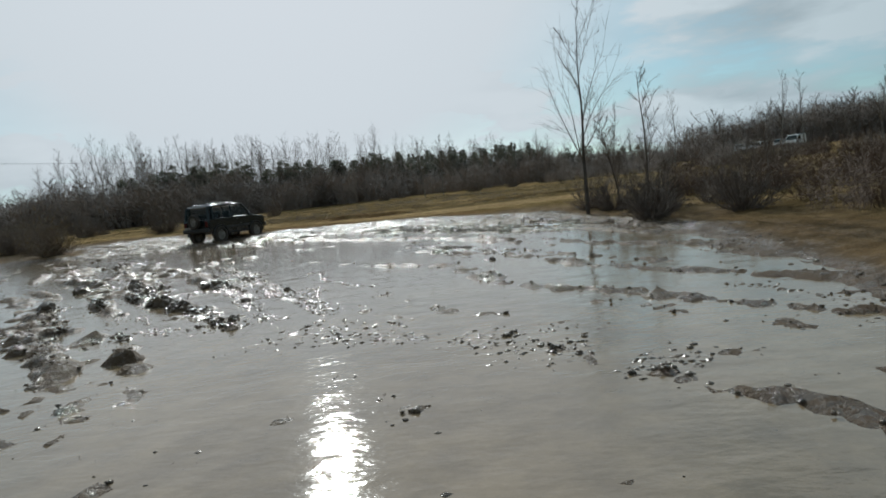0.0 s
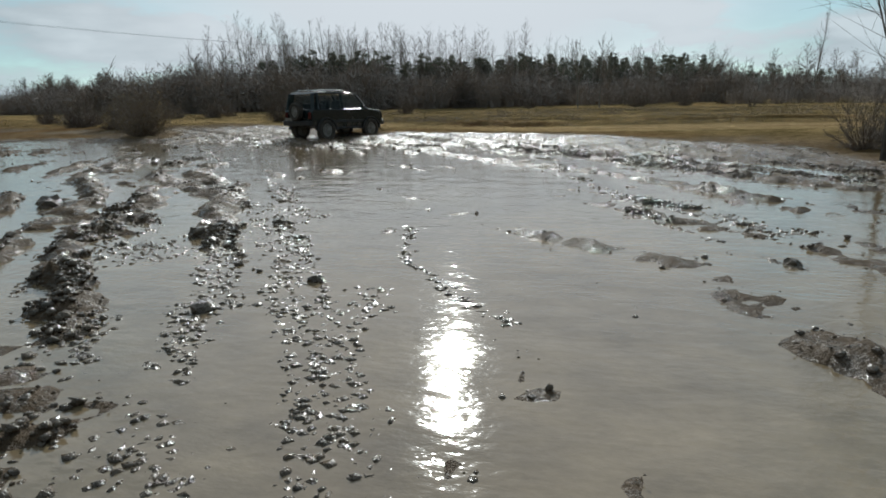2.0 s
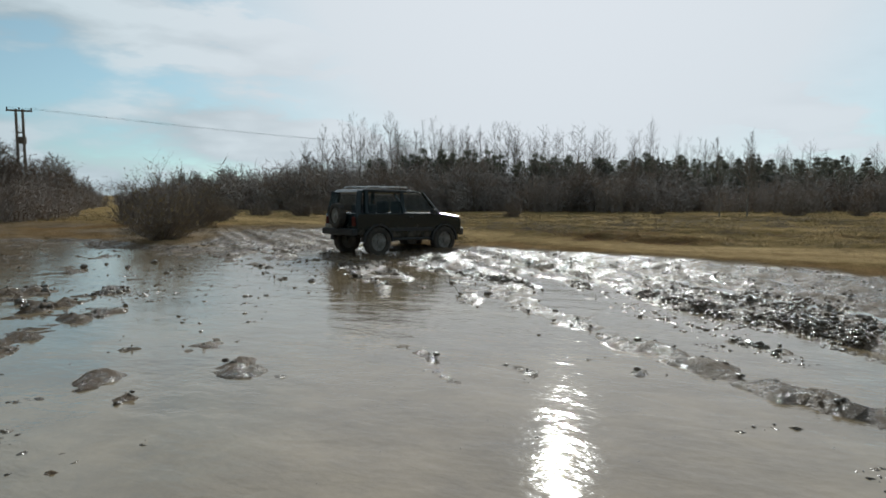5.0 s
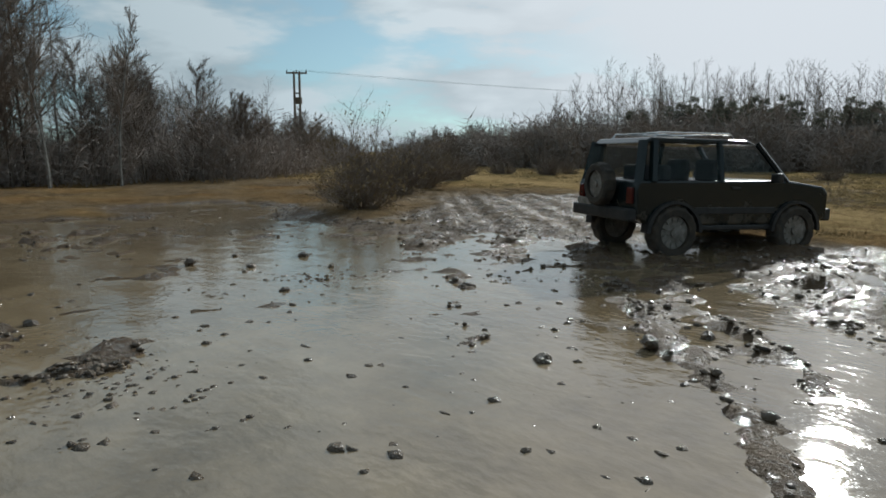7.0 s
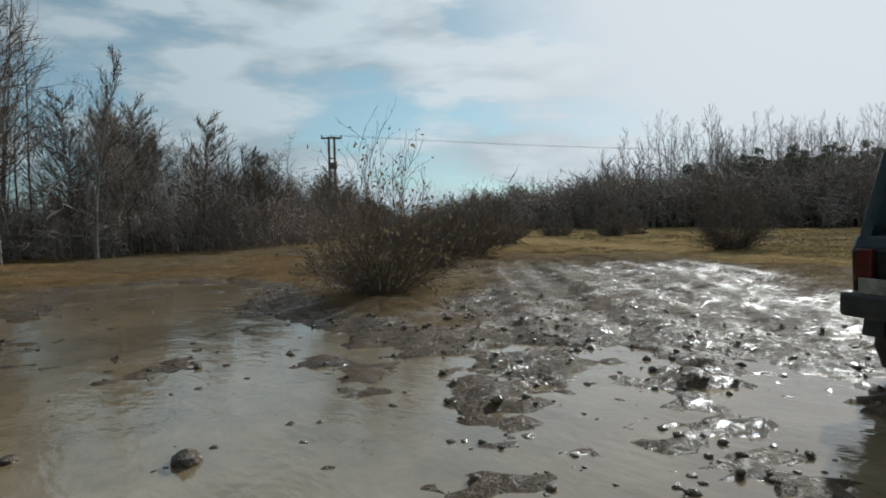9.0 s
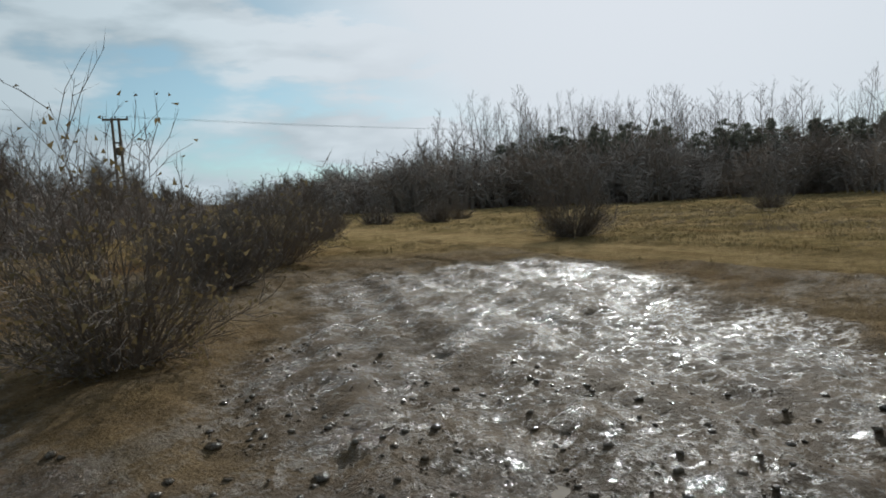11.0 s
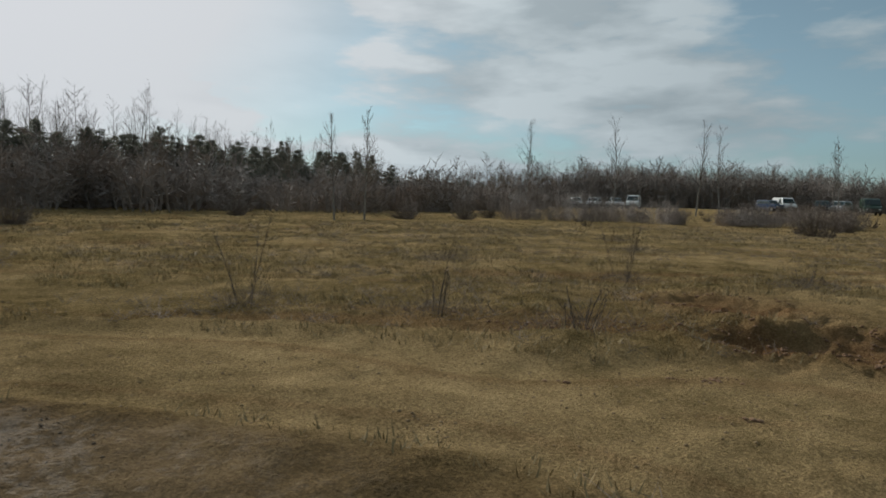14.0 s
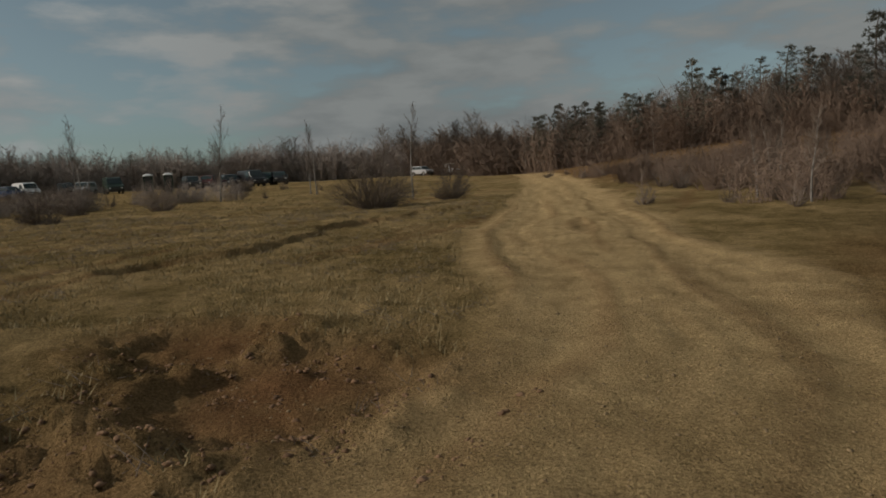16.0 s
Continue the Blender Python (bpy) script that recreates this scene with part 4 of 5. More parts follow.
# ridges of squeezed-up mud beside old wheel ruts: start, end, width, clods
STREAKS = [(-0.6, 15.4, 0.5, 13.2, 0.08, 500), (-0.2, 16.6, 1.3, 13.0, 0.22, 1900), (0.8, 12.7, 1.0, 12.2, 0.06, 120), (-2.9, 26.5, 1.6, 19.2, 0.20, 1500), (-1.8, 25.6, 2.6, 19.4, 0.22, 1500),
           (-7.0, 16.6, -5.2, 14.7, 0.18, 800), (-4.7, 13.6, -3.3, 10.6, 0.14, 1200), (-3.8, 10.9, -3.1, 9.6, 0.12, 500), (-4.3, 10.9, -3.6, 9.6, 0.14, 600), (-2.45, 11.3, -2.2, 9.6, 0.12, 450),
           (-6.7, 17.7, -4.1, 13.9, 0.18, 1300), (-1.7, 19.2, 0.6, 14.6, 0.16, 1100), (3.0, 9.0, 4.2, 6.0, 0.18, 700), (-2.0, 7.9, 1.9, 4.8, 0.50, 2600), (-4.8, 8.6, -2.2, 8.6, 0.45, 1300),
           (-7.4, 27.0, -4.6, 24.4, 0.16, 800), (-4.4, 26.2, 0.2, 21.0, 0.25, 1300), (-12.2, 21.4, -9.6, 22.0, 0.5, 1300), (-12.8, 24.4, -9.6, 27.2, 0.7, 1300), (-5.2, 12.8, -4.6, 11.8, 0.4, 900)]


def mud_ridges():
    xs, ys = [], []
    lines = list(STREAKS)
    for i in range(22):
        x0, y0, ln = -7.6 + 0.23 * i + rg.uniform(-0.3, 0.3), 13.6 + rg.uniform(-1.6, 2.6) - 0.10 * i, rg.uniform(1.4, 4.2)
        lines.append((x0, y0, x0 + 0.45 * ln, y0 - 0.89 * ln, rg.uniform(0.05, 0.13), int(190 * ln)))
    for i in range(16):
        x0, y0, ln = -3.8 + 0.42 * i + rg.uniform(-0.5, 0.5), 25.5 - 0.30 * i + rg.uniform(-2.0, 1.0), rg.uniform(2.5, 6.5)
        lines.append((x0, y0, x0 + 0.5 * ln, y0 - 0.86 * ln, rg.uniform(0.06, 0.16), int(150 * ln)))
    for x0, y0, x1, y1, w, n in lines:
        t = rg.rand(n)
        ln = math.hypot(x1 - x0, y1 - y0)
        wave = 0.35 * fbm(x0 + t * ln * 0.45, y0 + t * 0, 3, 2)
        off = wave + w * rg.normal(0, 0.6, n) * (0.35 + 0.9 * np.abs(np.sin(5 * t + x0)))
        keep = vnoise(t * ln * 1.7 + x0, t * 0 + y1, 3) > -0.45
        xs.append((x0 + (x1 - x0) * t - (y1 - y0) / ln * off)[keep])
        ys.append((y0 + (y1 - y0) * t + (x1 - x0) / ln * off)[keep])
    x, y = np.concatenate(xs), np.concatenate(ys)
    return clods_at(x, y, np.maximum(land(x, y)[0], -0.015), 0.008 + 0.03 * rg.rand(len(x)) ** 2.2, 0.35)


scatter("mud_ridges", "broken ridges of dark wet mud clods in shallow water", "mud", M_MUD, mud_ridges(), True)
scatter("mud_streaks", "thin broken streaks of dark mud in shallow water", "mud", M_MUD,
        lumps(15000, (-6, 0.8, 4, 19), lambda x, y, h, w, t, d: (w > 0.8) & (np.sin(4.2 * (x + 0.32 * y + 0.9 * fbm(x * 0.4, y * 0.4, 2, 3))) > 0.55) & (fbm(x * 0.8, y * 0.8, 3, 2) - 0.09 * (x + 2.5) > 0.05), 0.006, 0.03), True)
M_CLOD = simple("dry_soil_clods", (0.15, 0.10, 0.05), (0.33, 0.235, 0.125), 5, 0.95, 0, 0.6, 0.02)
scatter("soil_crumbs", "dry brown soil crumbs beside the track", "soil", M_CLOD,
        lumps(40000, (-14, 8, 30, 43), lambda x, y, h, w, t, d: (w < 0.3) & ((d > 0.12) | (t > 0.3) | (fbm(x * 0.6, y * 0.6, 3, 2) > 0.1)), 0.003, 0.016, 0.42))
scatter("wet_crumbs", "wet dark crumbs of churned mud", "mud", M_MUD,
        lumps(26000, (-22, -8, 27.5, 41), lambda x, y, h, w, t, d: (w > 0.4) & (h > -0.02) & (fbm(x * 1.1, y * 1.1, 3, 3) > 0.02), 0.004, 0.013), True)


def straw_tufts(n):
    """Loose dead tufts and fallen stalks on the field."""
    g = Geo()
    x, y = rg.uniform(-22, 22, n), rg.uniform(33, 62, n)
    h, wet, tr, dig = land(x, y)
    ok = (wet < 0.2) & (tr < 0.3) & (dig < 0.5) & (fbm(x * 0.35, y * 0.35, 3, 3) > -0.1)
    for px, py, pz in zip(x[ok], y[ok], h[ok]):
        for _ in range(9):
            a = rg.uniform(0, 6.28)
            d = Vector((math.cos(a), math.sin(a), rg.uniform(0.05, 1.1))).normalized()
            p = Vector((px + rg.uniform(-0.14, 0.14), py + rg.uniform(-0.14, 0.14), pz))
            g.spike(p, p + d * rg.uniform(0.08, 0.3), 0.003)
    return g.arrays()


scatter("dead_stalks", "brown dead stalks and straw lying on the field", "grass", M_TWIG, straw_tufts(4000))
M_REDSOIL = simple("turned_soil", (0.10, 0.055, 0.028), (0.26, 0.15, 0.08), 5, 0.95, 0, 0.6, 0.02)
scatter("turned_clods", "reddish brown clods of turned soil round wheel holes", "soil", M_REDSOIL,
        lumps(36000, (-9, 1, 33.5, 40.5), lambda x, y, h, w, t, d: (d > 0.3) & (w < 0.3) & (fbm(x * 1.8, y * 1.8, 3, 1) > -0.02), 0.004, 0.026, 0.45))


def clod(seed, r, x, y, z):
    """A single lump of mud that juts out of the water."""
    rng = random.Random(seed)
    bm = bmesh.new()
    bmesh.ops.create_icosphere(bm, subdivisions=2, radius=1)
    o = Vector((rng.uniform(0, 50), rng.uniform(0, 50), 0))
    for v in bm.verts:
        k = 1 + 0.45 * noise.noise(v.co * 1.6 + o) + 0.2 * noise.noise(v.co * 4 + o)
        v.co = Vector((v.co.x * k * rng.uniform(0.97, 1.03), v.co.y * k * 0.8, v.co.z * k * 0.62)) * r
    me = bpy.data.meshes.new("mud_clod")
    bm.to_mesh(me)
    bm.free()
    me.materials.append(M_MUD)
    ob = tagged(new("mud_clod", me), "dark wet lump of mud jutting out of shallow water", "mud clod", "clods in the water")
    ob.matrix_world = Matrix.Translation((x, y, z)) @ pose(0, 0, 0, 0, 0, rng.uniform(0, 360))
    return ob


CLODS = [(-13.9, 25.7, 0.10), (-13.6, 24.7, 0.08), (-12.0, 24.2, 0.06), (-8.2, 25.0, 0.08), (-8.6, 24.2, 0.08), (-8.0, 25.6, 0.07), (-14.3, 24.2, 0.08), (-14.6, 25.0, 0.06), (-11.6, 21.4, 0.08), (-11.0, 20.6, 0.1), (-12.3, 21.9, 0.07), (-4.9, 12.9, 0.12), (-6.2, 24.9, 0.07), (-5.2, 23.9, 0.07), (0.9, 12.4, 0.08), (-3.4, 10.6, 0.1), (-2.9, 11.4, 0.07), (-6.4, 8.4, 0.16), (-7.6, 12.0, 0.2), (-8.4, 14.6, 0.22)]
for i, (x, y, r) in enumerate(CLODS):
    clod(300 + i, r, x, y, max(height(x, y), -0.01) + r * 0.2)

# ---- vehicles ----
M_TYRE = simple("muddy_tyre", (0.02, 0.018, 0.016), (0.09, 0.07, 0.05), 6, 0.8, 0, 0.6, 0.01)
M_RIM = simple("muddy_rim", (0.13, 0.115, 0.095), (0.40, 0.37, 0.33), 8, 0.5, 0.3, 0)
M_CHROME = simple("bright_metal", (0.55, 0.55, 0.55), (0.75, 0.75, 0.74), 6, 0.22, 1.0, 0)
M_TRIM = simple("black_plastic", (0.015, 0.015, 0.016), (0.05, 0.046, 0.042), 7, 0.55, 0, 0.2, 0.004)
M_LAMP = simple("lamp_glass", (0.6, 0.6, 0.58), (0.8, 0.8, 0.78), 5, 0.08, 0.0, 0)
M_TAIL = simple("red_lamp", (0.06, 0.012, 0.01), (0.13, 0.02, 0.016), 5, 0.15, 0, 0)


def glass_material():
    m, nt, p = mat_base("tinted_glass")
    p.inputs["Base Color"].default_value = (0.03, 0.05, 0.05, 1)
    p.inputs["Roughness"].default_value, p.inputs["IOR"].default_value = 0.03, 1.5
    p.inputs["Alpha"].default_value = 0.82
    return m


M_GLASS = glass_material()


def paint(name, col, dirt=0.6):
    """Car paint with dried mud splashed up from below."""
    m, nt, p = mat_base(name)
    L = nt.links.new
    co = nt.nodes.new("ShaderNodeTexCoord")
    sep = nt.nodes.new("ShaderNodeSeparateXYZ")
    L(co.outputs["Object"], sep.inputs[0])
    n = noise_node(nt, 4.0, 6, 0.65, co.outputs["Object"])
    ma = nt.nodes.new("ShaderNodeMapRange")
    ma.inputs["From Min"].default_value, ma.inputs["From Max"].default_value = 0.35, 1.25
    ma.inputs["To Min"].default_value, ma.inputs["To Max"].default_value = dirt, -0.25
    L(sep.outputs["Z"], ma.inputs["Value"])
    ad = nt.nodes.new("ShaderNodeMath")
    L(ma.outputs[0], ad.inputs[0])
    L(n.outputs["Fac"], ad.inputs[1])
    r = ramp(nt, (0, 0, 0), (1, 1, 1), 0.55, 0.85)
    L(ad.outputs[0], r.inputs[0])
    mx = nt.nodes.new("ShaderNodeMix")
    mx.data_type = "RGBA"
    L(r.outputs[0], mx.inputs[0])
    mx.inputs[6].default_value, mx.inputs[7].default_value = (*col, 1), (0.15, 0.11, 0.07, 1)
    L(mx.outputs[2], p.inputs["Base Color"])
    rr = ramp(nt, (0.22, 0.22, 0.22), (0.8, 0.8, 0.8), 0.1, 0.9)
    L(r.outputs[0], rr.inputs[0])
    L(rr.outputs[0], p.inputs["Roughness"])
    return m


def box(bm, cx, cy, cz, sx, sy, sz, bev=0.0):
    m = Matrix.Translation((cx, cy, cz)) @ Matrix.Diagonal((sx, sy, sz, 1))
    r = bmesh.ops.create_cube(bm, size=1, matrix=m)
    if bev:
        ed = {e for v in r["verts"] for e in v.link_edges}
        bmesh.ops.bevel(bm, geom=list(ed), offset=bev, segments=2, affect="EDGES", profile=0.5)


def box_part(name, parent, mat, c, s, bev=0.02, label=""):
    bm = bmesh.new()
    box(bm, *c, *s, bev)
    return part(name, bm, mat, parent, label)


def wheel(parent, x, y, z, r, w, side=1, name="wheel", axis_x=False):
    """Tyre with lugs, rim and hub; its axle along y (or x for the spare)."""
    bm = bmesh.new()
    n, prof = 28, ((0.62, 0.5), (0.86, 0.52), (0.97, 0.42), (1.0, 0.30), (1.0, -0.30), (0.97, -0.42), (0.86, -0.52), (0.62, -0.5))
    rings = []
    for i in range(n):
        a = 2 * math.pi * i / n
        lug = 1.0 if i % 2 else 0.955
        rings.append([bm.verts.new((math.cos(a) * r * q * (lug if q > 0.95 else 1), t * w, math.sin(a) * r * q * (lug if q > 0.95 else 1))) for q, t in prof])
    for i in range(n):
        for k in range(len(prof)):
            a, b = rings[i], rings[(i + 1) % n]
            bm.faces.new((a[k], a[(k + 1) % len(prof)], b[(k + 1) % len(prof)], b[k]))
    bmesh.ops.recalc_face_normals(bm, faces=bm.faces)
    ob = part(name, bm, M_TYRE, parent, "chunky muddy tyre")
    bm = bmesh.new()
    bmesh.ops.create_cone(bm, cap_ends=True, segments=24, radius1=r * 0.63, radius2=r * 0.63, depth=w * 0.55, matrix=pose(0, 0, 0, 90))
    bmesh.ops.create_cone(bm, cap_ends=True, segments=16, radius1=r * 0.2, radius2=r * 0.16, depth=w * 0.9, matrix=pose(0, 0, 0, 90))
    for i in range(6):
        box(bm, 0, side * w * 0.30, 0, r * 0.2, w * 0.10, r * 1.15, 0.005)
        bmesh.ops.rotate(bm, verts=bm.verts, cent=(0, 0, 0), matrix=Matrix.Rotation(math.pi / 6, 3, "Y"))
    part("rim", bm, M_RIM, ob, "spoked rim caked with mud")
    ob.matrix_local = Matrix.Translation((x, y, z)) @ (pose(0, 0, 0, 0, 0, 90) if axis_x else Matrix.Identity(4))
    return ob


def half_width(z, w, waist, top, tum):
    return w / 2 if z <= waist else w / 2 - tum * (z - waist) / (top - waist)


def hull(profile, w, waist, tum, bev=0.035):
    """A car body: the side outline drawn across the width, narrower towards the roof."""
    top = max(z for _, z in profile)
    bm = bmesh.new()
    L = [bm.verts.new((x, half_width(z, w, waist, top, tum), z)) for x, z in profile]
    R = [bm.verts.new((x, -half_width(z, w, waist, top, tum), z)) for x, z in profile]
    n = len(profile)
    bm.faces.new(L)
    bm.faces.new(R[::-1])
    for i in range(n):
        bm.faces.new((L[i], R[i], R[(i + 1) % n], L[(i + 1) % n]))
    bmesh.ops.recalc_face_normals(bm, faces=bm.faces)
    bmesh.ops.bevel(bm, geom=bm.edges[:], offset=bev, segments=2, affect="EDGES", profile=0.5)
    return bm


def pane(parent, name, pts, t=0.012, mat=None, label=""):
    """A slightly thick pane through four corners."""
    bm = bmesh.new()
    vs = [bm.verts.new(p) for p in pts]
    f = bm.faces.new(vs)
    bm.normal_update()
    bmesh.ops.solidify(bm, geom=[f], thickness=t)
    bmesh.ops.recalc_face_normals(bm, faces=bm.faces)
    return part(name, bm, mat or M_GLASS, parent, label)


def vehicle(name, label, m, prof, w, waist, tum, body_mat, wheels, r, side_panes, front, rear, group="", extras=None, tub=None, glass=None):
    root = thing(name, label, "car", m, group)
    top = max(z for _, z in prof)
    part("body", hull(tub, w, 9, 0) if tub else hull(prof, w, waist, tum), body_mat, root)
    for sx in (1, -1):
        for quad in side_panes:
            pane(root, "side_window", [(x, sx * (half_width(z, w, waist, top, tum) + 0.004), z) for x, z in quad], 0.012, glass)
    for nm, (xa, za, xb, zb), k in (("windscreen", front, 1), ("rear_window", rear, -1)):
        ya, yb = half_width(za, w, waist, top, tum) - 0.09, half_width(zb, w, waist, top, tum) - 0.09
        pane(root, nm, [(xa + 0.006 * k, ya, za), (xa + 0.006 * k, -ya, za), (xb + 0.006 * k, -yb, zb), (xb + 0.006 * k, yb, zb)], 0.012, glass)
    for x in wheels:
        for sy in (1, -1):
            wheel(root, x, sy * (w / 2 - 0.06), r, r, 0.24, sy)
            bm = bmesh.new()
            n = 12
            vi, vo = [], []
            for i in range(n + 1):
                a = math.pi * i / n
                for lst, q, y in ((vi, 1.06, w / 2 - 0.12), (vo, 1.06, w / 2 + 0.055)):
                    lst.append((bm.verts.new((x + math.cos(a) * r * q, sy * y, r + math.sin(a) * r * q)), bm.verts.new((x + math.cos(a) * r * 1.2, sy * y, r + math.sin(a) * r * 1.17))))
            for i in range(n):
                (a0, a1), (b0, b1), (c0, c1), (d0, d1) = vi[i], vi[i + 1], vo[i], vo[i + 1]
                for q in ((c0, d0, d1, c1), (a1, b1, d1, c1), (a0, b0, d0, c0)):
                    bm.faces.new(q)
            bmesh.ops.recalc_face_normals(bm, faces=bm.faces)
            part("wheel_arch", bm, M_TRIM, root, "black wheel arch flare")
    xf, xr = max(x for x, _ in prof), min(x for x, _ in prof)
    zb = min(z for _, z in prof)
    box_part("front_bumper", root, M_TRIM, (xf + 0.03, 0, zb + 0.14), (0.16, w * 0.98, 0.2), 0.03)
    box_part("rear_bumper", root, M_TRIM, (xr - 0.03, 0, zb + 0.16), (0.16, w * 0.98, 0.18), 0.03)
    zl = zb + 0.42
    for sy in (1, -1):
        box_part("headlight", root, M_LAMP, (xf - 0.005, sy * (w / 2 - 0.26), zl), (0.05, 0.26, 0.15), 0.02, "clear headlight")
        box_part("tail_light", root, M_TAIL, (xr - 0.005, sy * (w / 2 - 0.14), zl + 0.02), (0.05, 0.14, 0.24), 0.015, "red tail light")
        box_part("mirror", root, M_TRIM, (front[2] * 0.3 + front[0] * 0.7 - 0.12, sy * (w / 2 + 0.08), waist + 0.10), (0.10, 0.18, 0.14), 0.025)
    box_part("grille", root, M_TRIM, (xf + 0.004, 0, zl), (0.04, w - 0.9, 0.14), 0.01)
    if extras:
        extras(root)
    return root


OFF = [(-1.74, 0.62), (-1.77, 1.04), (-1.64, 1.70), (-1.45, 1.79), (0.22, 1.78), (0.42, 1.72), (0.98, 1.20), (1.70, 1.09), (1.80, 0.98), (1.80, 0.58), (1.45, 0.50), (-1.45, 0.50)]


TUB = [(-1.74, 0.62), (-1.77, 1.04), (-1.73, 1.16), (0.98, 1.18), (1.70, 1.09), (1.80, 0.98), (1.80, 0.58), (1.45, 0.50), (-1.45, 0.50)]
M_CLEAR = glass_material()
M_CLEAR.node_tree.nodes["Principled BSDF"].inputs["Alpha"].default_value = 0.16
M_SEAT = simple("dark_cloth", (0.03, 0.03, 0.032), (0.07, 0.07, 0.072), 20, 0.9, 0, 0.3, 0.004)


def offroad_extras(root):
    skin = bpy.data.materials["dark_green_paint"]
    part("roof", hull([(-1.62, 1.70), (-1.48, 1.79), (0.22, 1.78), (0.46, 1.70)], 1.42, 9, 0, 0.025), skin, root)
    for sy in (1, -1):
        for (xa, ya, za), (xb, yb, zb), q in (((0.97, 0.79, 1.15), (0.44, 0.68, 1.73), 0.045), ((-0.28, 0.80, 1.14), (-0.28, 0.69, 1.74), 0.055),
                                              ((-1.47, 0.79, 1.14), (-1.42, 0.69, 1.74), 0.07), ((-1.68, 0.74, 1.12), (-1.58, 0.65, 1.73), 0.075)):
            g = Geo()
            g.tube([Vector((xa, sy * ya, za)), Vector((xb, sy * yb, zb))], [q, q], 6)
            child("pillar", mesh_from("pillar", *g.arrays(), skin), root)
        box_part("front_seat", root, M_SEAT, (-0.18, sy * 0.36, 1.18), (0.16, 0.46, 0.62), 0.06)
    box_part("rear_seat", root, M_SEAT, (-1.05, 0, 1.14), (0.16, 1.1, 0.5), 0.06)
    wheel(root, -1.90, 0.10, 1.08, 0.335, 0.2, -1, "spare_wheel", True).matrix_local = Matrix.Translation((-1.90, -0.05, 1.08)) @ pose(0, 0, 0, 0, 0, -90)
    for sy in (1, -1):
        g = Geo()
        g.tube([Vector(p) for p in ((-1.35, sy * 0.56, 1.78), (-1.28, sy * 0.56, 1.86), (0.0, sy * 0.56, 1.87), (0.10, sy * 0.56, 1.78))], [0.018] * 4, 6)
        child("roof_rail", mesh_from("roof_rail", *g.arrays(), M_CHROME), root, "bright roof rail")
    for x in (-1.15, -0.65, -0.15):
        g = Geo()
        g.tube([Vector((x, -0.56, 1.865)), Vector((x, 0.56, 1.865))], [0.014] * 2, 6)
        child("roof_bar", mesh_from("roof_bar", *g.arrays(), M_CHROME), root, "bright roof bar")
    box_part("number_plate", root, M_RIM, (-1.86, 0.45, 0.80), (0.02, 0.40, 0.11), 0.004, "plain pale plate")
    for sy in (1, -1):
        box_part("side_trim", root, M_TRIM, (0.0, sy * 0.815, 0.72), (1.5, 0.03, 0.10), 0.01, "black side trim")
        box_part("door_handle", root, M_TRIM, (-0.02, sy * 0.825, 1.06), (0.16, 0.03, 0.04), 0.008)
        box_part("sill", root, M_TRIM, (0.0, sy * 0.76, 0.46), (1.6, 0.12, 0.08), 0.02)


CX, CY = -10.4, 31.0
vehicle("offroad_car", "dark green muddy three-door off-road car with spare wheel", Matrix.Translation((CX, CY, -0.09)) @ pose(0, 0, 0, 0, 1.0, 62),
        OFF, 1.64, 1.12, 0.12, paint("dark_green_paint", (0.008, 0.014, 0.015), 0.22), (-1.1, 1.15), 0.40,
        [((-1.46, 1.20), (-0.32, 1.20), (-0.32, 1.66), (-1.40, 1.66)), ((-0.24, 1.20), (0.80, 1.20), (0.38, 1.64), (-0.24, 1.66))],
        (0.94, 1.25, 0.44, 1.70), (-1.735, 1.22, -1.65, 1.66), "", offroad_extras, TUB, M_CLEAR)

SUV = [(-2.2, 0.60), (-2.25, 1.05), (-2.1, 1.72), (-1.9, 1.82), (0.2, 1.80), (0.45, 1.74), (1.05, 1.18), (2.05, 1.06), (2.2, 0.92), (2.2, 0.50), (1.9, 0.42), (-1.9, 0.42)]
VAN = [(-2.5, 0.55), (-2.55, 1.2), (-2.5, 2.10), (-2.3, 2.22), (1.0, 2.22), (1.3, 2.10), (1.95, 1.30), (2.5, 1.10), (2.6, 0.9), (2.6, 0.45), (2.3, 0.38), (-2.2, 0.38)]
PICK = [(-2.5, 0.62), (-2.5, 1.12), (-0.62, 1.12), (-0.52, 1.70), (-0.35, 1.80), (0.45, 1.80), (0.62, 1.72), (1.15, 1.18), (2.25, 1.06), (2.4, 0.92), (2.4, 0.52), (2.1, 0.44), (-2.2, 0.44)]
PAINTS = {"white": paint("white_paint", (0.72, 0.72, 0.70), 0.2), "black": paint("black_paint", (0.02, 0.02, 0.022), 0.3), "green": paint("green_paint", (0.03, 0.05, 0.035), 0.35),
          "red": paint("red_paint", (0.16, 0.03, 0.025), 0.3), "silver": paint("silver_paint", (0.42, 0.42, 0.42), 0.2), "blue": paint("blue_paint", (0.03, 0.05, 0.10), 0.3)}
PARK = "vehicles parked on the field"


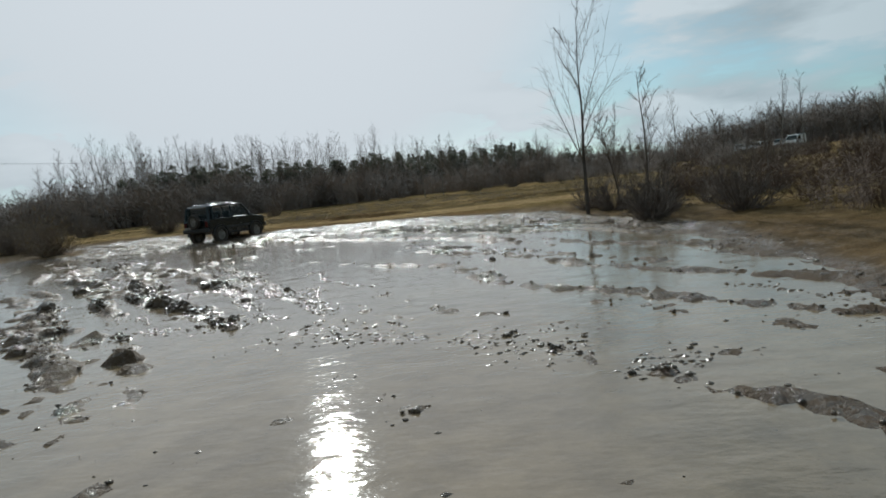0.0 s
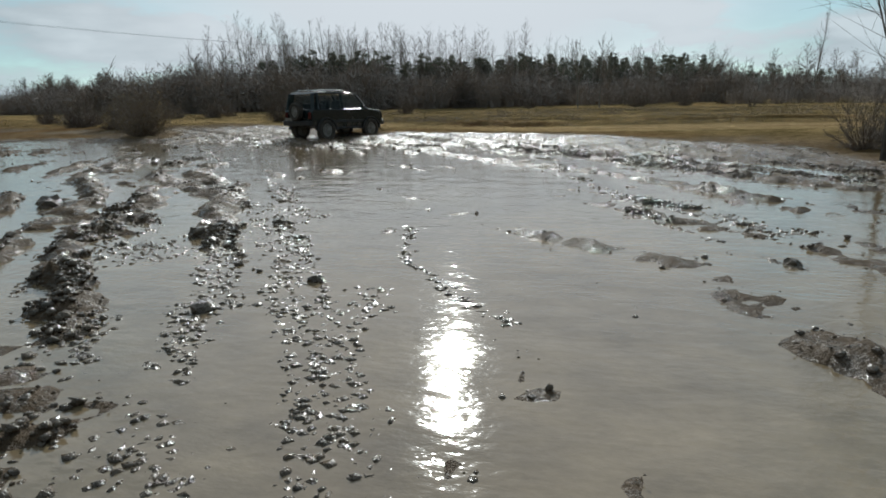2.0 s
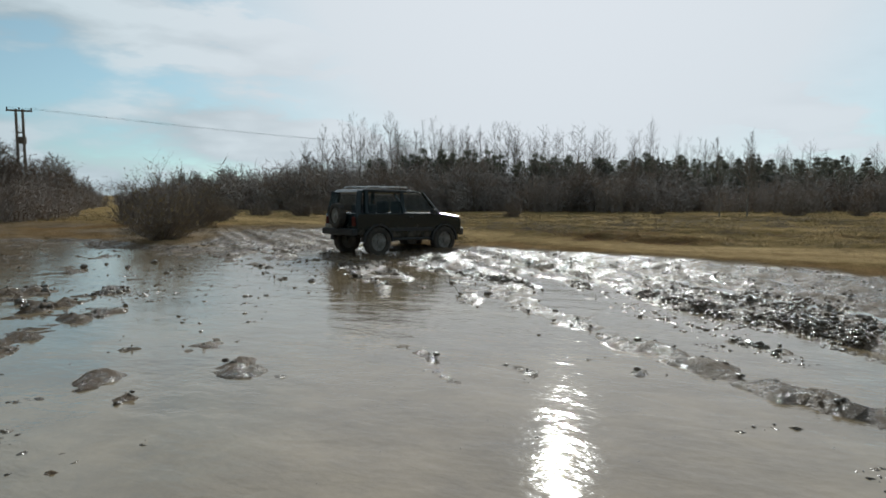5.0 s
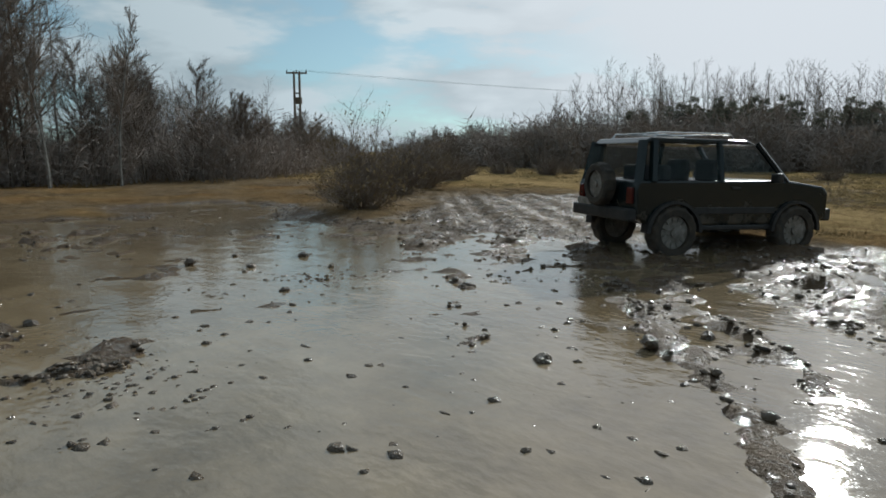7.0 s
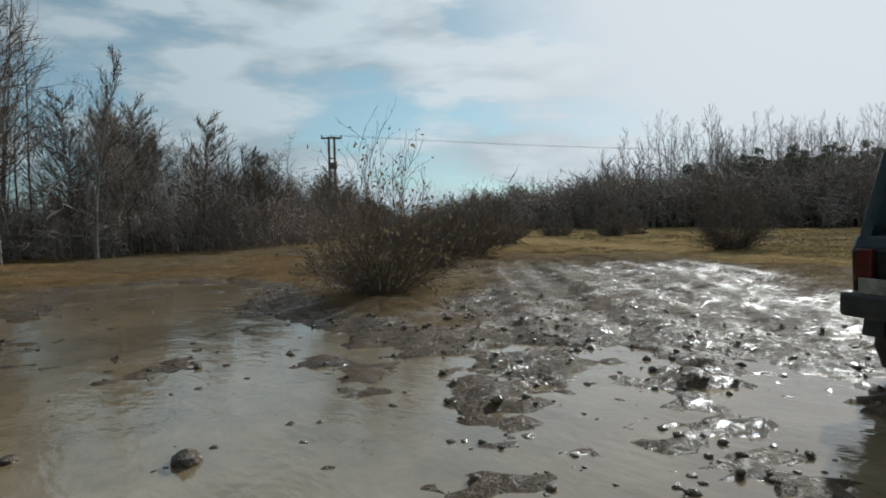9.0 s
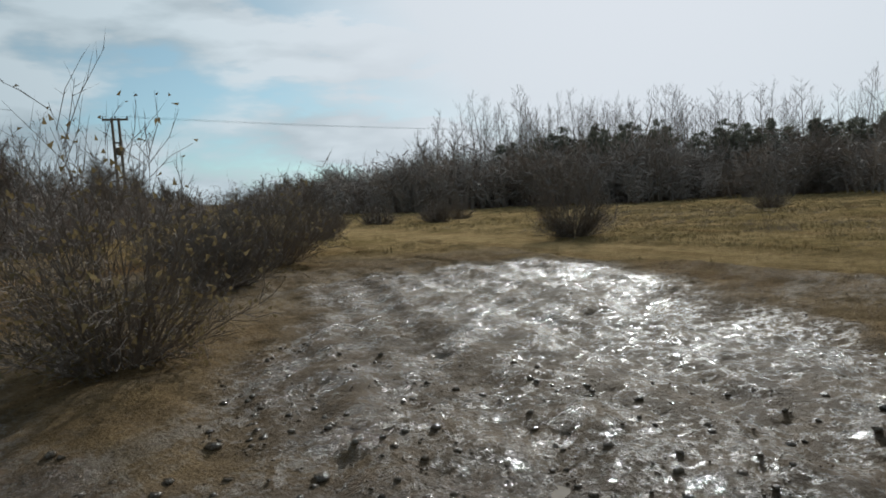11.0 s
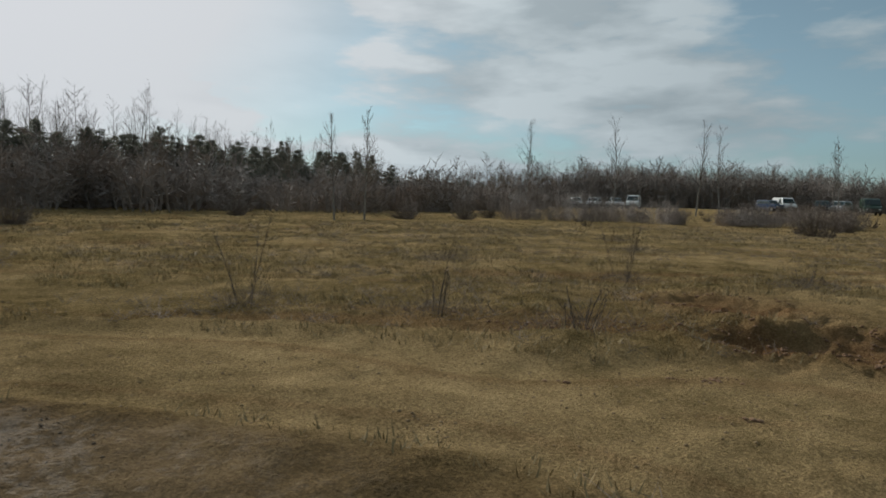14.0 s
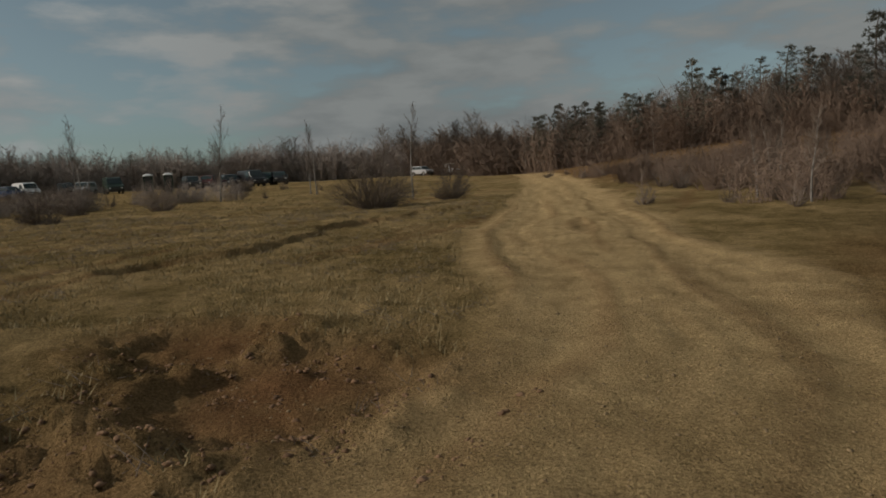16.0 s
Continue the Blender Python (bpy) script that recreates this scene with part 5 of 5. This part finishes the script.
def parked(kind, col, x, y, turn):
    m = Matrix.Translation((x, y, height(x, y))) @ pose(0, 0, 0, 0, 0, turn)
    if kind == "van":
        return vehicle("van", f"{col} panel van parked on dry grass", m, VAN, 1.95, 1.25, 0.12, PAINTS[col], (-1.5, 1.6), 0.36,
                       [((0.2, 1.3), (1.55, 1.3), (1.1, 1.95), (0.2, 1.98))], (1.93, 1.35, 1.34, 2.08), (-2.52, 1.4, -2.5, 2.0), PARK)
    if kind == "pickup":
        return vehicle("pickup", f"{col} pickup truck parked on dry grass", m, PICK, 1.8, 1.14, 0.14, PAINTS[col], (-1.5, 1.55), 0.40,
                       [((-0.42, 1.22), (0.98, 1.22), (0.56, 1.66), (-0.36, 1.68))], (1.12, 1.22, 0.64, 1.70), (-0.60, 1.2, -0.53, 1.64), PARK)
    return vehicle("car", f"{col} off-road car parked on dry grass", m, SUV, 1.82, 1.14, 0.14, PAINTS[col], (-1.4, 1.4), 0.39,
                   [((-1.95, 1.22), (-0.75, 1.22), (-0.75, 1.70), (-1.88, 1.68)), ((-0.68, 1.22), (0.9, 1.22), (0.46, 1.68), (-0.68, 1.70))],
                   (1.0, 1.23, 0.48, 1.72), (-2.22, 1.2, -2.11, 1.66), PARK)


def bearing(az, d):
    """A spot at so many degrees clockwise from north and metres from the turning place."""
    return -8.7 + d * math.sin(radians(az)), 34.0 + d * math.cos(radians(az))


for kind, col, az, d, off in (("car", "white", 37.2, 108, 10), ("car", "white", 38.8, 108, -12), ("pickup", "silver", 40.6, 108, 15), ("van", "white", 42.2, 107, -6), ("van", "white", 54.0, 112, 20),
                              ("car", "black", 56.6, 98, 5), ("car", "silver", 57.8, 99, -20), ("van", "green", 59.8, 99, 8), ("car", "black", 65.6, 95, 12), ("car", "red", 66.8, 97, -10),
                              ("car", "black", 68.6, 94, 12), ("van", "black", 70.3, 93, 25), ("pickup", "green", 71.6, 94, -15), ("car", "black", 72.6, 93, 5), ("car", "blue", 53.0, 110, 40),
                              ("car", "silver", 84.8, 119, 40), ("van", "white", 87.4, 121, 10), ("car", "blue", 88.6, 120, 30)):
    x, y = bearing(az, d)
    parked(kind, col, x, y, 270 - az + off)


def toilet(x, y, turn):
    root = thing("portable_toilet", "dark green portable toilet with a white domed roof", "toilet", Matrix.Translation((x, y, height(x, y))) @ pose(0, 0, 0, 0, 0, turn), "portable toilets")
    box_part("cabin", root, PAINTS["green"], (0, 0, 1.05), (1.1, 1.1, 2.1), 0.04)
    box_part("base", root, M_TRIM, (0, 0, 0.06), (1.2, 1.2, 0.12), 0.02)
    box_part("door", root, M_TRIM, (0.565, 0, 1.05), (0.03, 0.72, 1.85), 0.01)
    bm = bmesh.new()
    bmesh.ops.create_uvsphere(bm, u_segments=16, v_segments=8, radius=0.62)
    for v in bm.verts:
        k = max(abs(v.co.x), abs(v.co.y), 1e-6) / max(math.hypot(v.co.x, v.co.y), 1e-6)
        v.co = Vector((v.co.x / max(k, 0.75), v.co.y / max(k, 0.75), max(v.co.z, 0) * 0.5 + 2.10))
    part("roof", bm, PAINTS["white"], root, "white domed roof", True)


for az, d in ((62.4, 89), (63.9, 89)):
    x, y = bearing(az, d)
    toilet(x, y, 270 - az)

# ---- power line ----
M_POLE = simple("weathered_pole", (0.10, 0.08, 0.06), (0.22, 0.18, 0.14), 6, 0.85, 0, 0.4, 0.01)


def utility_pole(x, y, turn, h):
    root = thing("utility_pole", "twin wooden power pole with cross-arm and insulators", "utility pole", Matrix.Translation((x, y, height(x, y))) @ pose(0, 0, 0, 0, 0, turn), "poles of the power line")
    for sx in (-0.45, 0.45):
        g = Geo()
        g.tube([Vector((sx, 0, -0.3)), Vector((sx, 0, h * 0.5)), Vector((sx, 0, h))], [0.24, 0.21, 0.19], 8)
        child("post", mesh_from("post", *g.arrays(), M_POLE), root)
    box_part("cross_arm", root, M_POLE, (0, 0, h - 0.25), (3.5, 0.22, 0.28), 0.03)
    box_part("brace", root, M_POLE, (0, 0, h - 3.6), (1.3, 0.2, 0.24), 0.03)
    box_part("switch_box", root, M_POLE, (0.05, 0.40, h - 4.8), (1.4, 0.7, 1.1), 0.06, "dark switch box")
    for sx in (-1.6, 0, 1.6):
        g = Geo()
        g.tube([Vector((sx, 0, h - 0.15)), Vector((sx, 0, h + 0.05)), Vector((sx, 0, h + 0.2)), Vector((sx, 0, h + 0.28))], [0.07, 0.11, 0.10, 0.04], 8)
        child("insulator", mesh_from("insulator", *g.arrays(), M_TRIM), root)
    return root


POLES = [(-102.0, 83.0, 15.4), (-16.0, 190.0, 11.5)]
AIM = 50
for x, y, h in POLES:
    utility_pole(x, y, AIM, h)
for off in (-1.6, 0, 1.6):
    a = [Vector((x + off * math.cos(radians(AIM)), y + off * math.sin(radians(AIM)), height(x, y) + h + 0.26)) for x, y, h in POLES]
    pts = [a[0].lerp(a[1], i / 16) - Vector((0, 0, 1.6 * (1 - (i / 8 - 1) ** 2))) for i in range(17)]
    g = Geo()
    g.tube(pts, [0.013] * 17, 4)
    ob = tagged(new("power_cable", mesh_from("power_cable", *g.arrays(), M_TRIM)), "thin dark power cable strung between wooden poles", "cable", "power cables")
